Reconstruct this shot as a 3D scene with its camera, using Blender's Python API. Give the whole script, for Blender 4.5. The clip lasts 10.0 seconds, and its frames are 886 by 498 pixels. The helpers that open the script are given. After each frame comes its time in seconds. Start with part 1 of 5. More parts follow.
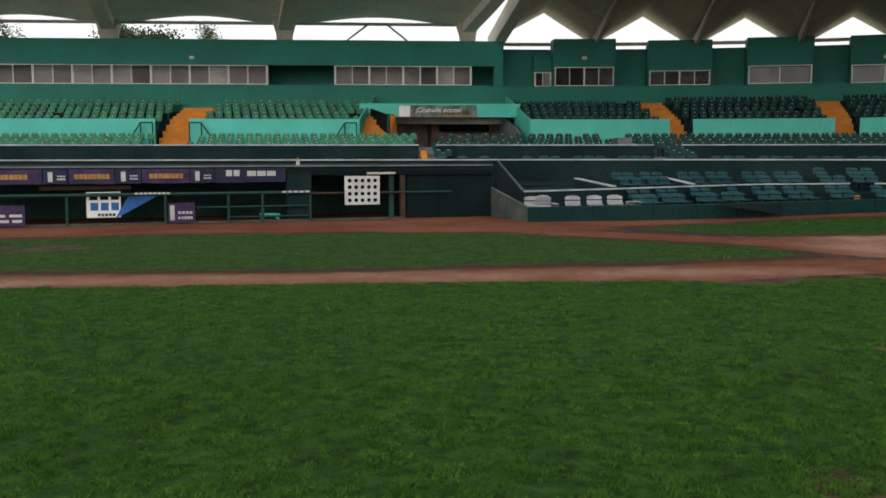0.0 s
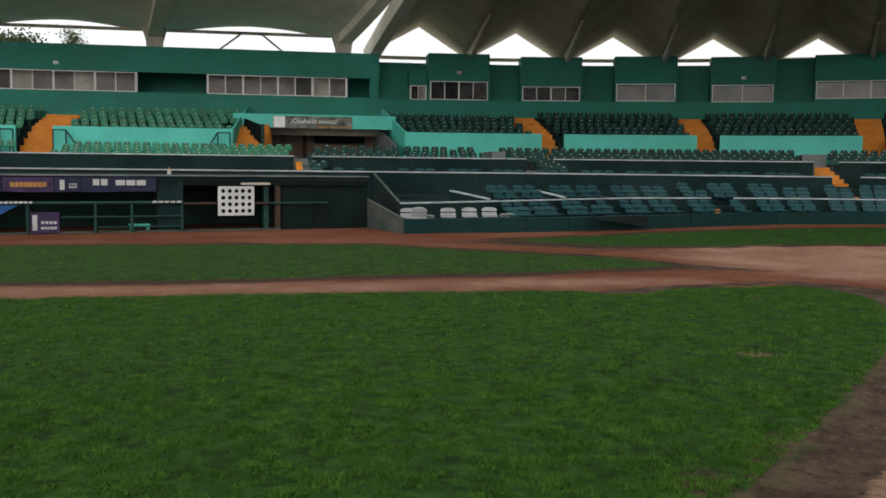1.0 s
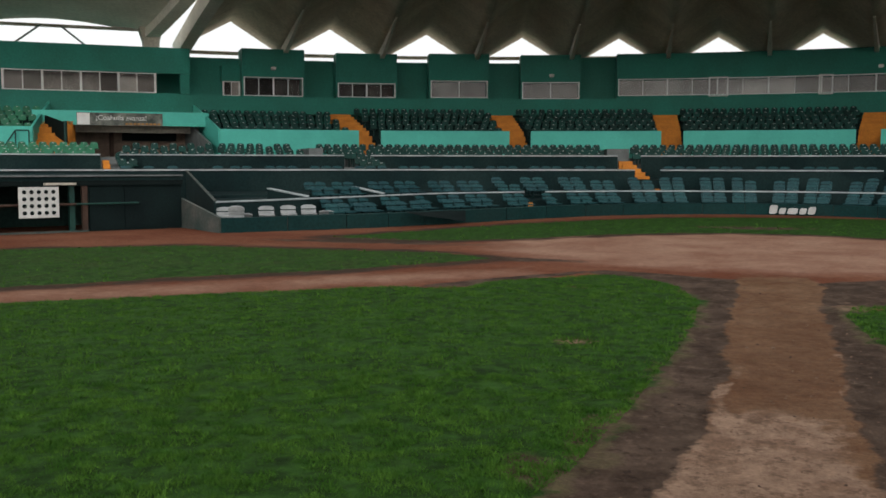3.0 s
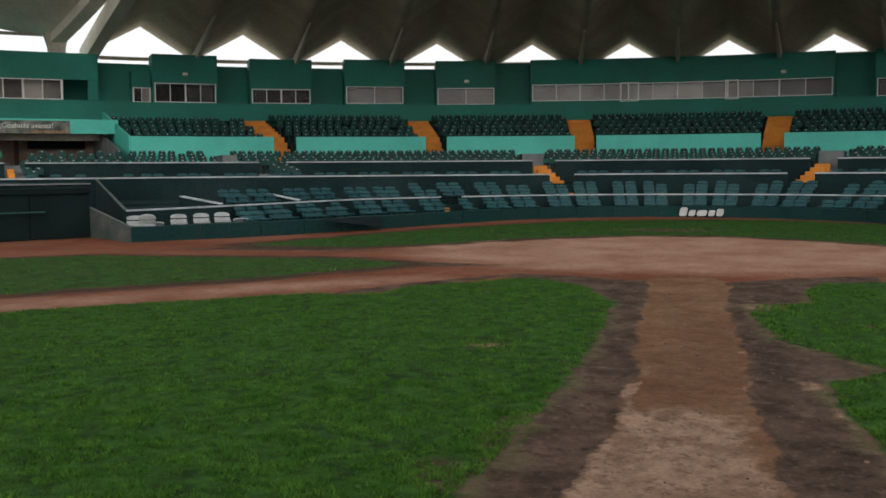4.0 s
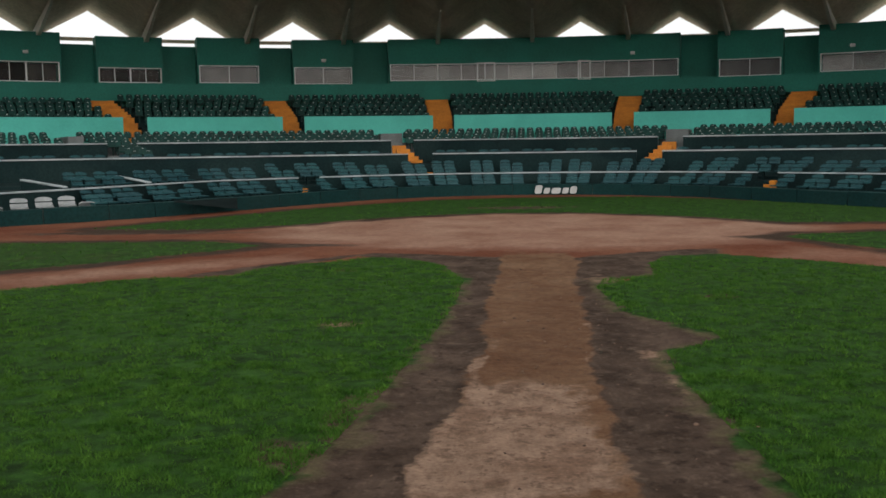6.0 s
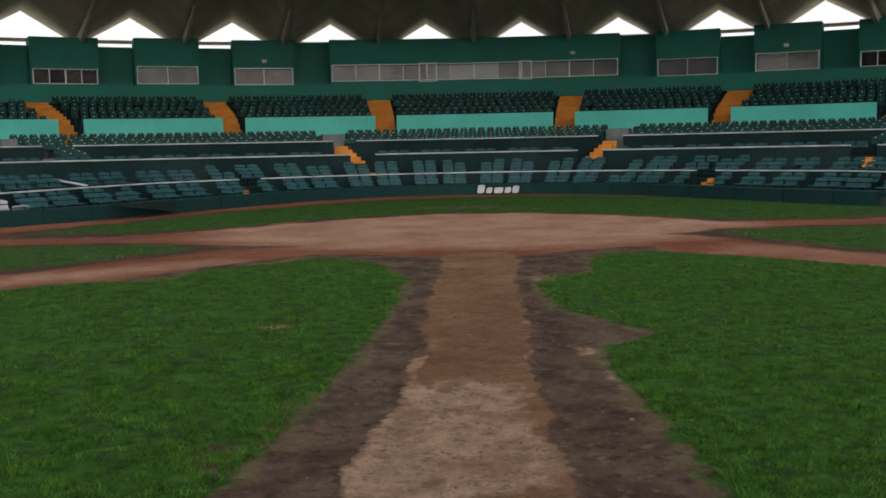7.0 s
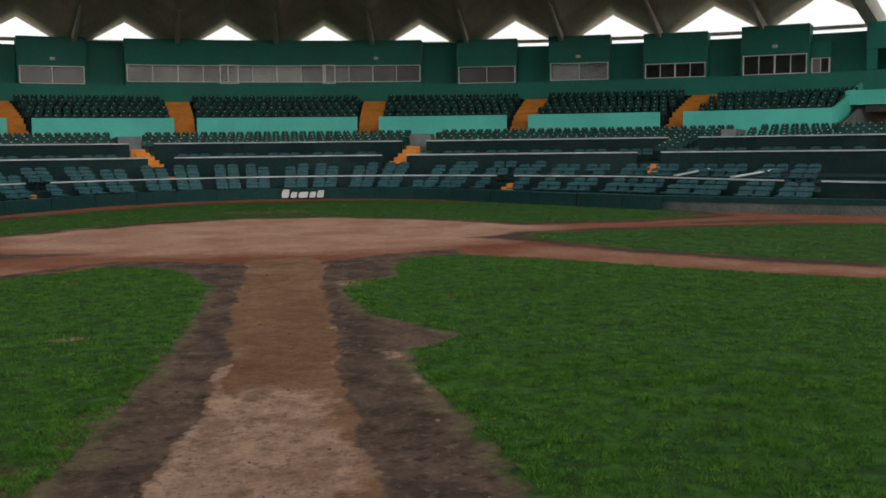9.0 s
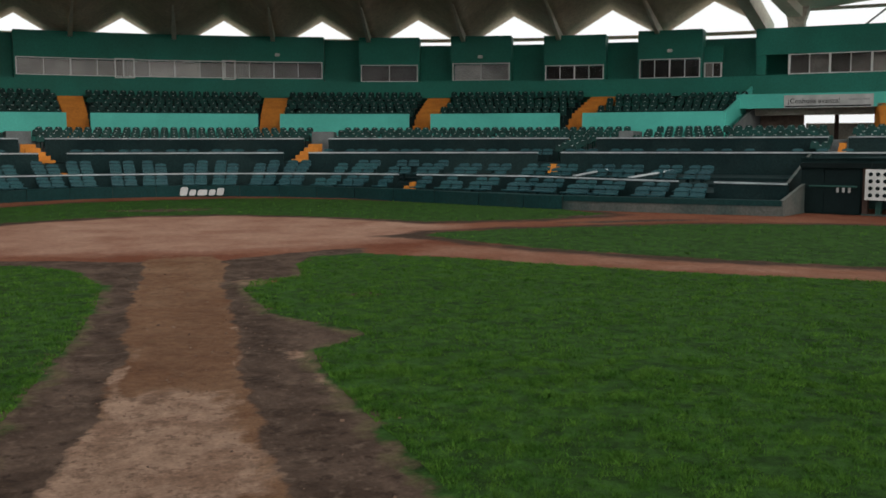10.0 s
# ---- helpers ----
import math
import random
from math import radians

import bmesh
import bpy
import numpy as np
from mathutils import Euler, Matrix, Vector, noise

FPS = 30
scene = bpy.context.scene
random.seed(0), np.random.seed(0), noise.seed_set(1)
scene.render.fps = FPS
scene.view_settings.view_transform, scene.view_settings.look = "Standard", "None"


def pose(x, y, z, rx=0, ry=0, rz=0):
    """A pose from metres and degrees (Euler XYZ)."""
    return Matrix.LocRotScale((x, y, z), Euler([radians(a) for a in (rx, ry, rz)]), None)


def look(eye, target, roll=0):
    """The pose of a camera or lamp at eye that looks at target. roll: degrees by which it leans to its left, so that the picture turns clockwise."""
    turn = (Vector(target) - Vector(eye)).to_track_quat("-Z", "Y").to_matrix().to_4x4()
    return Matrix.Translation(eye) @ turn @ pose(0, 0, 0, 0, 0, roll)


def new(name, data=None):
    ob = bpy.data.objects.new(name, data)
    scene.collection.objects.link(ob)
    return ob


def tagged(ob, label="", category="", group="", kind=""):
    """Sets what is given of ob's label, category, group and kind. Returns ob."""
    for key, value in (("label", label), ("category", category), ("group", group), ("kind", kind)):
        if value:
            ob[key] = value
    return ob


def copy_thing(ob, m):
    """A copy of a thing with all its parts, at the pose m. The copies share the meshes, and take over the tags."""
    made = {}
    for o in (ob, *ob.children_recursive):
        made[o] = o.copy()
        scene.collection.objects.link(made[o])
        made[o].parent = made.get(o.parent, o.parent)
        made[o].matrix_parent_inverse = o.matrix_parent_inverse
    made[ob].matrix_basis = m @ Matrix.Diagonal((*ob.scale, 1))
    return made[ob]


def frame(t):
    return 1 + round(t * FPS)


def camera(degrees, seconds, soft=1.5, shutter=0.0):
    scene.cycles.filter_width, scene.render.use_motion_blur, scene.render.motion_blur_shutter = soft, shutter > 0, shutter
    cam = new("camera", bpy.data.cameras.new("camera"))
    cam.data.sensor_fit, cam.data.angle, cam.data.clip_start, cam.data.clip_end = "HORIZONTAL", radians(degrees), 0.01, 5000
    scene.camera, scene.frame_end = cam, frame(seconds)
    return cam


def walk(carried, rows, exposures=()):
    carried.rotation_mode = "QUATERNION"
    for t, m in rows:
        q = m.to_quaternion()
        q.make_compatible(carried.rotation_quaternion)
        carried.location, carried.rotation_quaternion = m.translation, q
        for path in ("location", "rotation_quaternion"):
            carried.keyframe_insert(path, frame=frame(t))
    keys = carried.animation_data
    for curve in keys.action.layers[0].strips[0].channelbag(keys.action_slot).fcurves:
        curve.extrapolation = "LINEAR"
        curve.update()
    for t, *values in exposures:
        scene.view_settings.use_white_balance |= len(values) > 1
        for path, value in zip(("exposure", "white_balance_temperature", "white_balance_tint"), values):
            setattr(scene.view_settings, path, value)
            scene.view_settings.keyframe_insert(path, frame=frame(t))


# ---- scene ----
UNIT = 1.25
cam = camera(48.07, 10.0, soft=1.65)
PATH = [
    (0.0, -0.091, 0.025, 1.668, 84.455, 0.035, 35.496),
    (0.5, -0.120, -0.023, 1.640, 85.016, -0.305, 31.571),
    (1.0, -0.094, -0.021, 1.647, 85.217, -0.642, 28.334),
    (1.5, -0.103, -0.039, 1.652, 85.514, -0.721, 25.509),
    (2.0, -0.115, -0.066, 1.656, 85.706, -0.772, 22.998),
    (2.5, -0.119, -0.059, 1.648, 85.363, -0.586, 20.604),
    (3.0, -0.119, -0.056, 1.655, 85.068, -0.082, 17.838),
(3.2, -0.108, -0.052, 1.654, 85.198, -0.035, 16.547),
    (4.3, -0.049, -0.028, 1.649, 85.198, 0.028, 11.910),
    (4.5, -0.038, -0.024, 1.648, 84.944, -0.443, 10.960),
    (5.0, 0.007, -0.009, 1.641, 84.451, -0.367, 9.034),
    (5.5, 0.036, 0.016, 1.630, 84.102, 0.074, 7.305),
    (5.7, 0.046, 0.020, 1.628, 84.193, 0.380, 6.382),
    (6.8, 0.103, 0.040, 1.619, 84.093, 1.247, 2.704),
    (7.0, 0.114, 0.044, 1.617, 84.162, 1.156, 1.986),
    (7.5, 0.131, 0.040, 1.614, 83.848, 0.093, 0.200),
    (8.0, 0.153, 0.040, 1.616, 83.553, 0.921, -2.628),
    (8.5, 0.126, 0.029, 1.625, 84.056, 0.904, -5.725),
    (9.0, 0.112, 0.022, 1.627, 84.232, 0.672, -9.198),
    (9.5, 0.105, 0.026, 1.633, 84.176, 0.263, -11.747),
    (10.0, 0.099, 0.031, 1.628, 84.123, 0.089, -14.801),
]
walk(cam, [(r[0], pose(r[1] * UNIT, r[2] * UNIT, r[3] * UNIT, *r[4:])) for r in PATH])

# ---- world, sun ----
world = bpy.data.worlds.new("sky")
scene.world = world
world.use_nodes = True
wn, wl = world.node_tree.nodes, world.node_tree.links
sky = wn.new("ShaderNodeTexSky")
sky.sky_type = 'NISHITA'
sky.sun_disc = False
sky.sun_elevation = radians(24)
sky.sun_rotation = radians(163)
sky.air_density, sky.dust_density, sky.ozone_density = 1.5, 4.0, 1.0
calm = wn.new("ShaderNodeHueSaturation")
calm.inputs["Saturation"].default_value = 0.28
wl.new(sky.outputs[0], calm.inputs["Color"])
cloud = wn.new("ShaderNodeMix")
cloud.data_type = 'RGBA'
cloud.inputs["Factor"].default_value = 0.8
wl.new(calm.outputs[0], cloud.inputs["A"])
cloud.inputs["B"].default_value = (8.8, 9.0, 9.0, 1)
wl.new(cloud.outputs["Result"], wn["Background"].inputs["Color"])
wn["Background"].inputs["Strength"].default_value = 0.13
sun = new("sun", bpy.data.lights.new("sun", 'SUN'))
sun.data.energy = 0.75
sun.data.angle = radians(60)
sun.data.color = (1.0, 0.95, 0.88)
sun.matrix_world = look((25, -80, 40), (0, 0, 0))
scene.view_settings.exposure = 0.0

# ---- materials ----


def mat(name, base, other=None, scale=1.5, rough=0.7, fine=40.0, grain=0.25, bump=0.1, metal=0.0, spec=0.3, island=0.0, third=None, tscale=0.6):
    """Two colours mixed by a broad noise, with fine grain and relief."""
    m = bpy.data.materials.new(name)
    m.use_nodes = True
    n, l = m.node_tree.nodes, m.node_tree.links
    b = n["Principled BSDF"]
    b.inputs["Metallic"].default_value = metal
    b.inputs["Specular IOR Level"].default_value = spec
    geo = n.new("ShaderNodeNewGeometry")
    broad = n.new("ShaderNodeTexNoise")
    broad.inputs["Scale"].default_value, broad.inputs["Detail"].default_value = scale, 6
    l.new(geo.outputs["Position"], broad.inputs["Vector"])
    tiny = n.new("ShaderNodeTexNoise")
    tiny.inputs["Scale"].default_value, tiny.inputs["Detail"].default_value = fine, 4
    l.new(geo.outputs["Position"], tiny.inputs["Vector"])
    ramp = n.new("ShaderNodeValToRGB")
    ramp.color_ramp.elements[0].position, ramp.color_ramp.elements[1].position = 0.35, 0.65
    other = other or tuple(c * 0.75 for c in base)
    ramp.color_ramp.elements[0].color, ramp.color_ramp.elements[1].color = (*other, 1), (*base, 1)
    l.new(broad.outputs["Fac"], ramp.inputs["Fac"])
    tone = ramp.outputs["Color"]
    if third:
        wide = n.new("ShaderNodeTexNoise")
        wide.inputs["Scale"].default_value, wide.inputs["Detail"].default_value, wide.inputs["Roughness"].default_value = tscale, 8, 0.65
        l.new(geo.outputs["Position"], wide.inputs["Vector"])
        cut = n.new("ShaderNodeMapRange")
        cut.inputs["From Min"].default_value, cut.inputs["From Max"].default_value = 0.46, 0.60
        l.new(wide.outputs["Fac"], cut.inputs["Value"])
        blend = n.new("ShaderNodeMix")
        blend.data_type = 'RGBA'
        l.new(cut.outputs["Result"], blend.inputs["Factor"])
        l.new(tone, blend.inputs["A"])
        blend.inputs["B"].default_value = (*third, 1)
        tone = blend.outputs["Result"]
    mul = n.new("ShaderNodeMix")
    mul.data_type, mul.blend_type = 'RGBA', 'MULTIPLY'
    mul.inputs["Factor"].default_value = 1.0
    val = n.new("ShaderNodeMapRange")
    val.inputs["From Min"].default_value, val.inputs["From Max"].default_value = 0.25, 0.75
    val.inputs["To Min"].default_value, val.inputs["To Max"].default_value = 1 - grain, 1 + grain
    l.new(tiny.outputs["Fac"], val.inputs["Value"])
    last = val.outputs["Result"]
    if island:
        var = n.new("ShaderNodeMapRange")
        var.inputs["To Min"].default_value, var.inputs["To Max"].default_value = 1 - island, 1 + island
        l.new(geo.outputs["Random Per Island"], var.inputs["Value"])
        both = n.new("ShaderNodeMath")
        both.operation = 'MULTIPLY'
        l.new(last, both.inputs[0])
        l.new(var.outputs["Result"], both.inputs[1])
        last = both.outputs[0]
    l.new(tone, mul.inputs["A"])
    l.new(last, mul.inputs["B"])
    l.new(mul.outputs["Result"], b.inputs["Base Color"])
    rr = n.new("ShaderNodeMapRange")
    rr.inputs["To Min"].default_value, rr.inputs["To Max"].default_value = max(0.05, rough - 0.1), min(1, rough + 0.1)
    l.new(broad.outputs["Fac"], rr.inputs["Value"])
    l.new(rr.outputs["Result"], b.inputs["Roughness"])
    if bump:
        bp = n.new("ShaderNodeBump")
        bp.inputs["Strength"].default_value, bp.inputs["Distance"].default_value = bump, 0.02
        l.new(tiny.outputs["Fac"], bp.inputs["Height"])
        l.new(bp.outputs["Normal"], b.inputs["Normal"])
    return m


DIRT = mat("red_dirt", (0.19, 0.082, 0.05), (0.125, 0.05, 0.032), 0.5, 0.95, 9, 0.3, 0.5, spec=0.1, third=(0.225, 0.115, 0.077), tscale=0.22)
SOIL = mat("dark_soil", (0.062, 0.04, 0.032), (0.038, 0.025, 0.02), 1.6, 0.95, 18, 0.35, 0.8, spec=0.1, third=(0.085, 0.056, 0.044), tscale=0.9)
BLADE = mat("grass_blade", (0.062, 0.138, 0.019), (0.029, 0.082, 0.011), 4.5, 0.9, 15, 0.4, 0.0, spec=0.05, island=0.22)
CONCRETE = mat("concrete", (0.55, 0.51, 0.43), (0.36, 0.33, 0.28), 0.5, 0.9, 8, 0.2, 0.3)
SHELL = mat("shell_concrete", (0.78, 0.7, 0.57), (0.6, 0.52, 0.41), 0.35, 0.9, 5, 0.2, 0.2)
GREY = mat("grey_step", (0.17, 0.185, 0.185), (0.11, 0.12, 0.12), 1.2, 0.9, 20, 0.2, 0.2)
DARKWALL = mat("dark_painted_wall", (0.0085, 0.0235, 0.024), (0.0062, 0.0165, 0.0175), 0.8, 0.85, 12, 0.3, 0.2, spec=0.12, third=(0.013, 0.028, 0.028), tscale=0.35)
PAD = mat("green_wall_pad", (0.007, 0.036, 0.035), (0.005, 0.026, 0.026), 0.8, 0.75, 12, 0.3, 0.1, spec=0.12, third=(0.009, 0.03, 0.029), tscale=0.4)
COPING = mat("white_coping", (0.45, 0.49, 0.5), (0.27, 0.3, 0.31), 1.1, 0.7, 18, 0.15, 0.1)
TEAL = mat("teal_paint", (0.095, 0.53, 0.44), (0.075, 0.45, 0.37), 0.5, 0.6, 15, 0.12, 0.1)
GREEN = mat("green_paint", (0.019, 0.208, 0.155), (0.0145, 0.165, 0.122), 0.4, 0.6, 12, 0.15, 0.1)
ORANGE = mat("orange_paint", (0.62, 0.235, 0.03), (0.48, 0.17, 0.02), 1.5, 0.7, 18, 0.2, 0.1)
SEATDARK = mat("dark_green_seat", (0.006, 0.046, 0.038), (0.005, 0.033, 0.028), 0.8, 0.5, 9, 0.2, 0.0, spec=0.16, island=0.3)
SEATGREEN = mat("green_seat", (0.016, 0.15, 0.075), (0.012, 0.115, 0.058), 0.8, 0.45, 9, 0.2, 0.0, spec=0.25, island=0.3)
SEATBLUE = mat("faded_green_seat", (0.015, 0.063, 0.068), (0.012, 0.046, 0.055), 0.5, 0.5, 9, 0.25, 0.0, spec=0.2, island=0.3)
WHITE = mat("white_paint", (0.5, 0.5, 0.49), (0.38, 0.38, 0.37), 1.5, 0.6, 20, 0.1, 0.05)
BRIGHT = mat("white_enamel", (0.8, 0.8, 0.78), (0.66, 0.66, 0.64), 2.0, 0.5, 20, 0.08, 0.0)
BOARD = mat("white_board", (0.62, 0.62, 0.6), (0.5, 0.5, 0.48), 2.0, 0.6, 20, 0.1, 0.0)
PALESEAT = mat("white_seat", (0.3, 0.31, 0.31), (0.2, 0.21, 0.21), 2.0, 0.5, 20, 0.15, 0.0)
# concrete raised in colour to stand for light on wing shells and fins
WINGSHELL = mat("lit_shell_concrete", (0.88, 0.85, 0.76), (0.74, 0.71, 0.62), 0.4, 0.9, 5, 0.12, 0.1)
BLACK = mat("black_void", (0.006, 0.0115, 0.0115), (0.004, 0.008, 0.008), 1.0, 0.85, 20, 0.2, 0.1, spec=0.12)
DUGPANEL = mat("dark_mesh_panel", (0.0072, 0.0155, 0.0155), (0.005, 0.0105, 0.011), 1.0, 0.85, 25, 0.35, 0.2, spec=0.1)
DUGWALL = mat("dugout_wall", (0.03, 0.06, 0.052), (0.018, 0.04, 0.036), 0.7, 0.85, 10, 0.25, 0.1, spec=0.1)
PHOTO = mat("printed_landscape", (0.2, 0.21, 0.18), (0.04, 0.05, 0.045), 2.6, 0.6, 9, 0.3, 0.0)
PASSAGE = mat("passage_boards", (0.3, 0.22, 0.17), (0.2, 0.14, 0.11), 2.0, 0.85, 15, 0.25, 0.1)
LUMP = mat("dry_lump", (0.17, 0.11, 0.078), (0.11, 0.068, 0.048), 6.0, 0.95, 30, 0.3, 0.2, spec=0.08)
RAILGREEN = mat("green_steel", (0.007, 0.045, 0.035), (0.005, 0.032, 0.026), 2.0, 0.5, 25, 0.2, 0.05)
STEEL = mat("grey_steel", (0.35, 0.36, 0.36), (0.22, 0.23, 0.23), 2.0, 0.45, 30, 0.2, 0.05, metal=0.6)
INSIDE = mat("room_wall", (0.7, 0.61, 0.58), (0.5, 0.43, 0.41), 1.0, 0.9, 10, 0.2, 0.1)
# room wall darkened in colour, so these rooms look unlit
DARKROOM = mat("room_wall_dimmed", (0.11, 0.085, 0.075), (0.04, 0.035, 0.03), 1.2, 0.9, 10, 0.2, 0.1)
PURPLE = mat("purple_vinyl", (0.055, 0.024, 0.085), (0.022, 0.014, 0.045), 2.6, 0.5, 8, 0.25, 0.0)
NAVY = mat("navy_vinyl", (0.014, 0.017, 0.055), (0.01, 0.012, 0.036), 1.5, 0.5, 8, 0.2, 0.0)
RUST = mat("gold_print", (0.42, 0.22, 0.06), (0.28, 0.13, 0.04), 6.0, 0.6, 20, 0.2, 0.0)
BLUE = mat("blue_print", (0.03, 0.13, 0.38), (0.02, 0.1, 0.3), 2.0, 0.5, 20, 0.1, 0.0)
BARK = mat("bark", (0.12, 0.09, 0.06), (0.07, 0.05, 0.035), 3.0, 0.9, 25, 0.3, 0.5)
LEAF = mat("leaves", (0.05, 0.085, 0.03), (0.03, 0.055, 0.02), 1.0, 0.7, 8, 0.2, 0.0, island=0.4)
BROWN = mat("brown_boards", (0.06, 0.035, 0.025), (0.035, 0.02, 0.015), 2.0, 0.8, 15, 0.25, 0.1)


def glass(name, tint, rough=0.05, ior=1.14):
    m = bpy.data.materials.new(name)
    m.use_nodes = True
    b = m.node_tree.nodes["Principled BSDF"]
    n, l = m.node_tree.nodes, m.node_tree.links
    info = n.new("ShaderNodeObjectInfo")
    hue = n.new("ShaderNodeMix")
    hue.data_type = 'RGBA'
    hue.inputs["A"].default_value = (*[c * 0.35 for c in tint], 1)
    hue.inputs["B"].default_value = (*tint, 1)
    l.new(info.outputs["Random"], hue.inputs["Factor"])
    l.new(hue.outputs["Result"], b.inputs["Base Color"])
    b.inputs["Roughness"].default_value = rough
    b.inputs["Transmission Weight"].default_value = 1.0
    b.inputs["IOR"].default_value = ior
    return m


def field_material():
    """Turf, soil, clay and dust that meet along ragged edges: soft zone weights, broken up by noise."""
    m = bpy.data.materials.new("field")
    m.use_nodes = True
    n, l = m.node_tree.nodes, m.node_tree.links
    b = n["Principled BSDF"]
    b.inputs["Specular IOR Level"].default_value = 0.08
    b.inputs["Roughness"].default_value = 0.95
    geo = n.new("ShaderNodeNewGeometry")

    drag = n.new("ShaderNodeMapping")  # the ground is dragged and trodden along the path to home
    drag.inputs["Scale"].default_value = (1.0, 0.85, 1.0)
    l.new(geo.outputs["Position"], drag.inputs["Vector"])

    def noisy(scale, detail=8, rough=0.65):
        t = n.new("ShaderNodeTexNoise")
        t.inputs["Scale"].default_value, t.inputs["Detail"].default_value, t.inputs["Roughness"].default_value = scale, detail, rough
        l.new(drag.outputs["Vector"], t.inputs["Vector"])
        return t.outputs["Fac"]

    def ranged(sock, a, c, lo=0.0, hi=1.0):
        r = n.new("ShaderNodeMapRange")
        for k, v in zip(("From Min", "From Max", "To Min", "To Max"), (a, c, lo, hi)):
            r.inputs[k].default_value = v
        l.new(sock, r.inputs["Value"])
        return r.outputs["Result"]

    def mixed(fac, a, c, how='MIX'):
        x = n.new("ShaderNodeMix")
        x.data_type, x.blend_type = 'RGBA', how
        for name, v in (("Factor", fac), ("A", a), ("B", c)):
            if isinstance(v, tuple):
                x.inputs[name].default_value = (*v, 1)
            elif isinstance(v, float):
                x.inputs[name].default_value = v
            else:
                l.new(v, x.inputs[name])
        return x.outputs["Result"]

    def zone(name, scale, spread, sharp):
        at = n.new("ShaderNodeAttribute")
        at.attribute_name = name  # weight stored on the sheet's points
        add = n.new("ShaderNodeMath")
        add.operation = 'MULTIPLY_ADD'
        l.new(noisy(scale), add.inputs[0])
        add.inputs[1].default_value = spread
        l.new(at.outputs["Fac"], add.inputs[2])
        return ranged(add.outputs[0], 0.5 + spread / 2 - sharp, 0.5 + spread / 2 + sharp)

    big, mid, fine = noisy(0.35), noisy(1.7), noisy(11.0)
    dirt = mixed(ranged(big, 0.4, 0.62), (0.114, 0.037, 0.019), (0.16, 0.064, 0.036))
    home = mixed(ranged(noisy(0.6, 10, 0.6), 0.36, 0.66), (0.2, 0.1, 0.066), (0.29, 0.172, 0.122))
    soil = mixed(ranged(mid, 0.38, 0.64), (0.036, 0.022, 0.015), (0.088, 0.058, 0.042))
    soil = mixed(ranged(noisy(5.0), 0.57, 0.66, 0.0, 0.7), soil, (0.12, 0.083, 0.06))
    soil = mixed(ranged(noisy(15.0), 0.58, 0.64, 0.0, 0.55), soil, (0.11, 0.074, 0.054))
    soil = mixed(ranged(noisy(8.0), 0.36, 0.43, 0.7, 0.0), soil, (0.022, 0.013, 0.009))
    clay = mixed(ranged(noisy(1.1), 0.36, 0.62), (0.1, 0.046, 0.023), (0.158, 0.089, 0.051))
    clay = mixed(ranged(noisy(2.6), 0.52, 0.7, 0.0, 0.4), clay, (0.19, 0.118, 0.074))
    clay = mixed(ranged(noisy(3.4), 0.58, 0.7, 0.0, 0.7), clay, (0.062, 0.031, 0.019))
    clay = mixed(ranged(noisy(13.0), 0.58, 0.64, 0.0, 0.5), clay, (0.07, 0.036, 0.023))
    pale = mixed(ranged(noisy(2.0), 0.36, 0.6), (0.163, 0.099, 0.066), (0.258, 0.166, 0.116))
    pale = mixed(ranged(noisy(4.6), 0.55, 0.66, 0.0, 0.8), pale, (0.095, 0.055, 0.036))
    pale = mixed(ranged(noisy(1.5), 0.5, 0.62, 0.0, 0.6), pale, (0.128, 0.07, 0.044))
    pale = mixed(ranged(noisy(12.0), 0.57, 0.63, 0.0, 0.6), pale, (0.085, 0.05, 0.034))
    turf = mixed(ranged(mid, 0.35, 0.65), (0.019, 0.053, 0.008), (0.029, 0.077, 0.012))
    turf = mixed(1.0, turf, ranged(noisy(6.5, 5, 0.6), 0.34, 0.66, 0.4, 1.15), 'MULTIPLY')
    turf = mixed(ranged(noisy(2.8), 0.56, 0.7, 0.0, 0.25), turf, (0.04, 0.09, 0.014))
    worn = mixed(ranged(noisy(1.3), 0.42, 0.62), (0.026, 0.06, 0.01), (0.048, 0.042, 0.018))
    straw = (0.085, 0.068, 0.036)
    tone = mixed(zone("home", 0.9, 1.0, 0.3), dirt, home)
    tone = mixed(zone("soil", 1.6, 0.9, 0.14), tone, soil)
    tone = mixed(zone("clay", 3.0, 1.0, 0.12), tone, clay)
    tone = mixed(zone("ruddy", 1.8, 1.0, 0.35), tone, mixed(ranged(noisy(3.0), 0.4, 0.6), (0.09, 0.044, 0.024), (0.128, 0.067, 0.037)))
    tone = mixed(zone("pale", 2.4, 1.3, 0.1), tone, pale)
    tone = mixed(zone("rim", 0.7, 1.6, 0.25), tone, (0.042, 0.026, 0.018))
    tone = mixed(zone("fringe", 3.5, 1.9, 0.2), tone, straw)
    tone = mixed(zone("turf", 3.2, 1.3, 0.10), tone, mixed(zone("worn", 0.8, 0.8, 0.3), turf, worn))
    grain = ranged(fine, 0.25, 0.75, 0.72, 1.28)
    speck = ranged(noisy(38.0, 3), 0.3, 0.7, 0.82, 1.18)
    tone = mixed(1.0, mixed(1.0, tone, grain, 'MULTIPLY'), speck, 'MULTIPLY')
    l.new(tone, b.inputs["Base Color"])
    bp = n.new("ShaderNodeBump")
    bp.inputs["Strength"].default_value, bp.inputs["Distance"].default_value = 1.0, 0.05
    l.new(noisy(9.0, 10, 0.7), bp.inputs["Height"])
    l.new(bp.outputs["Normal"], b.inputs["Normal"])
    return m


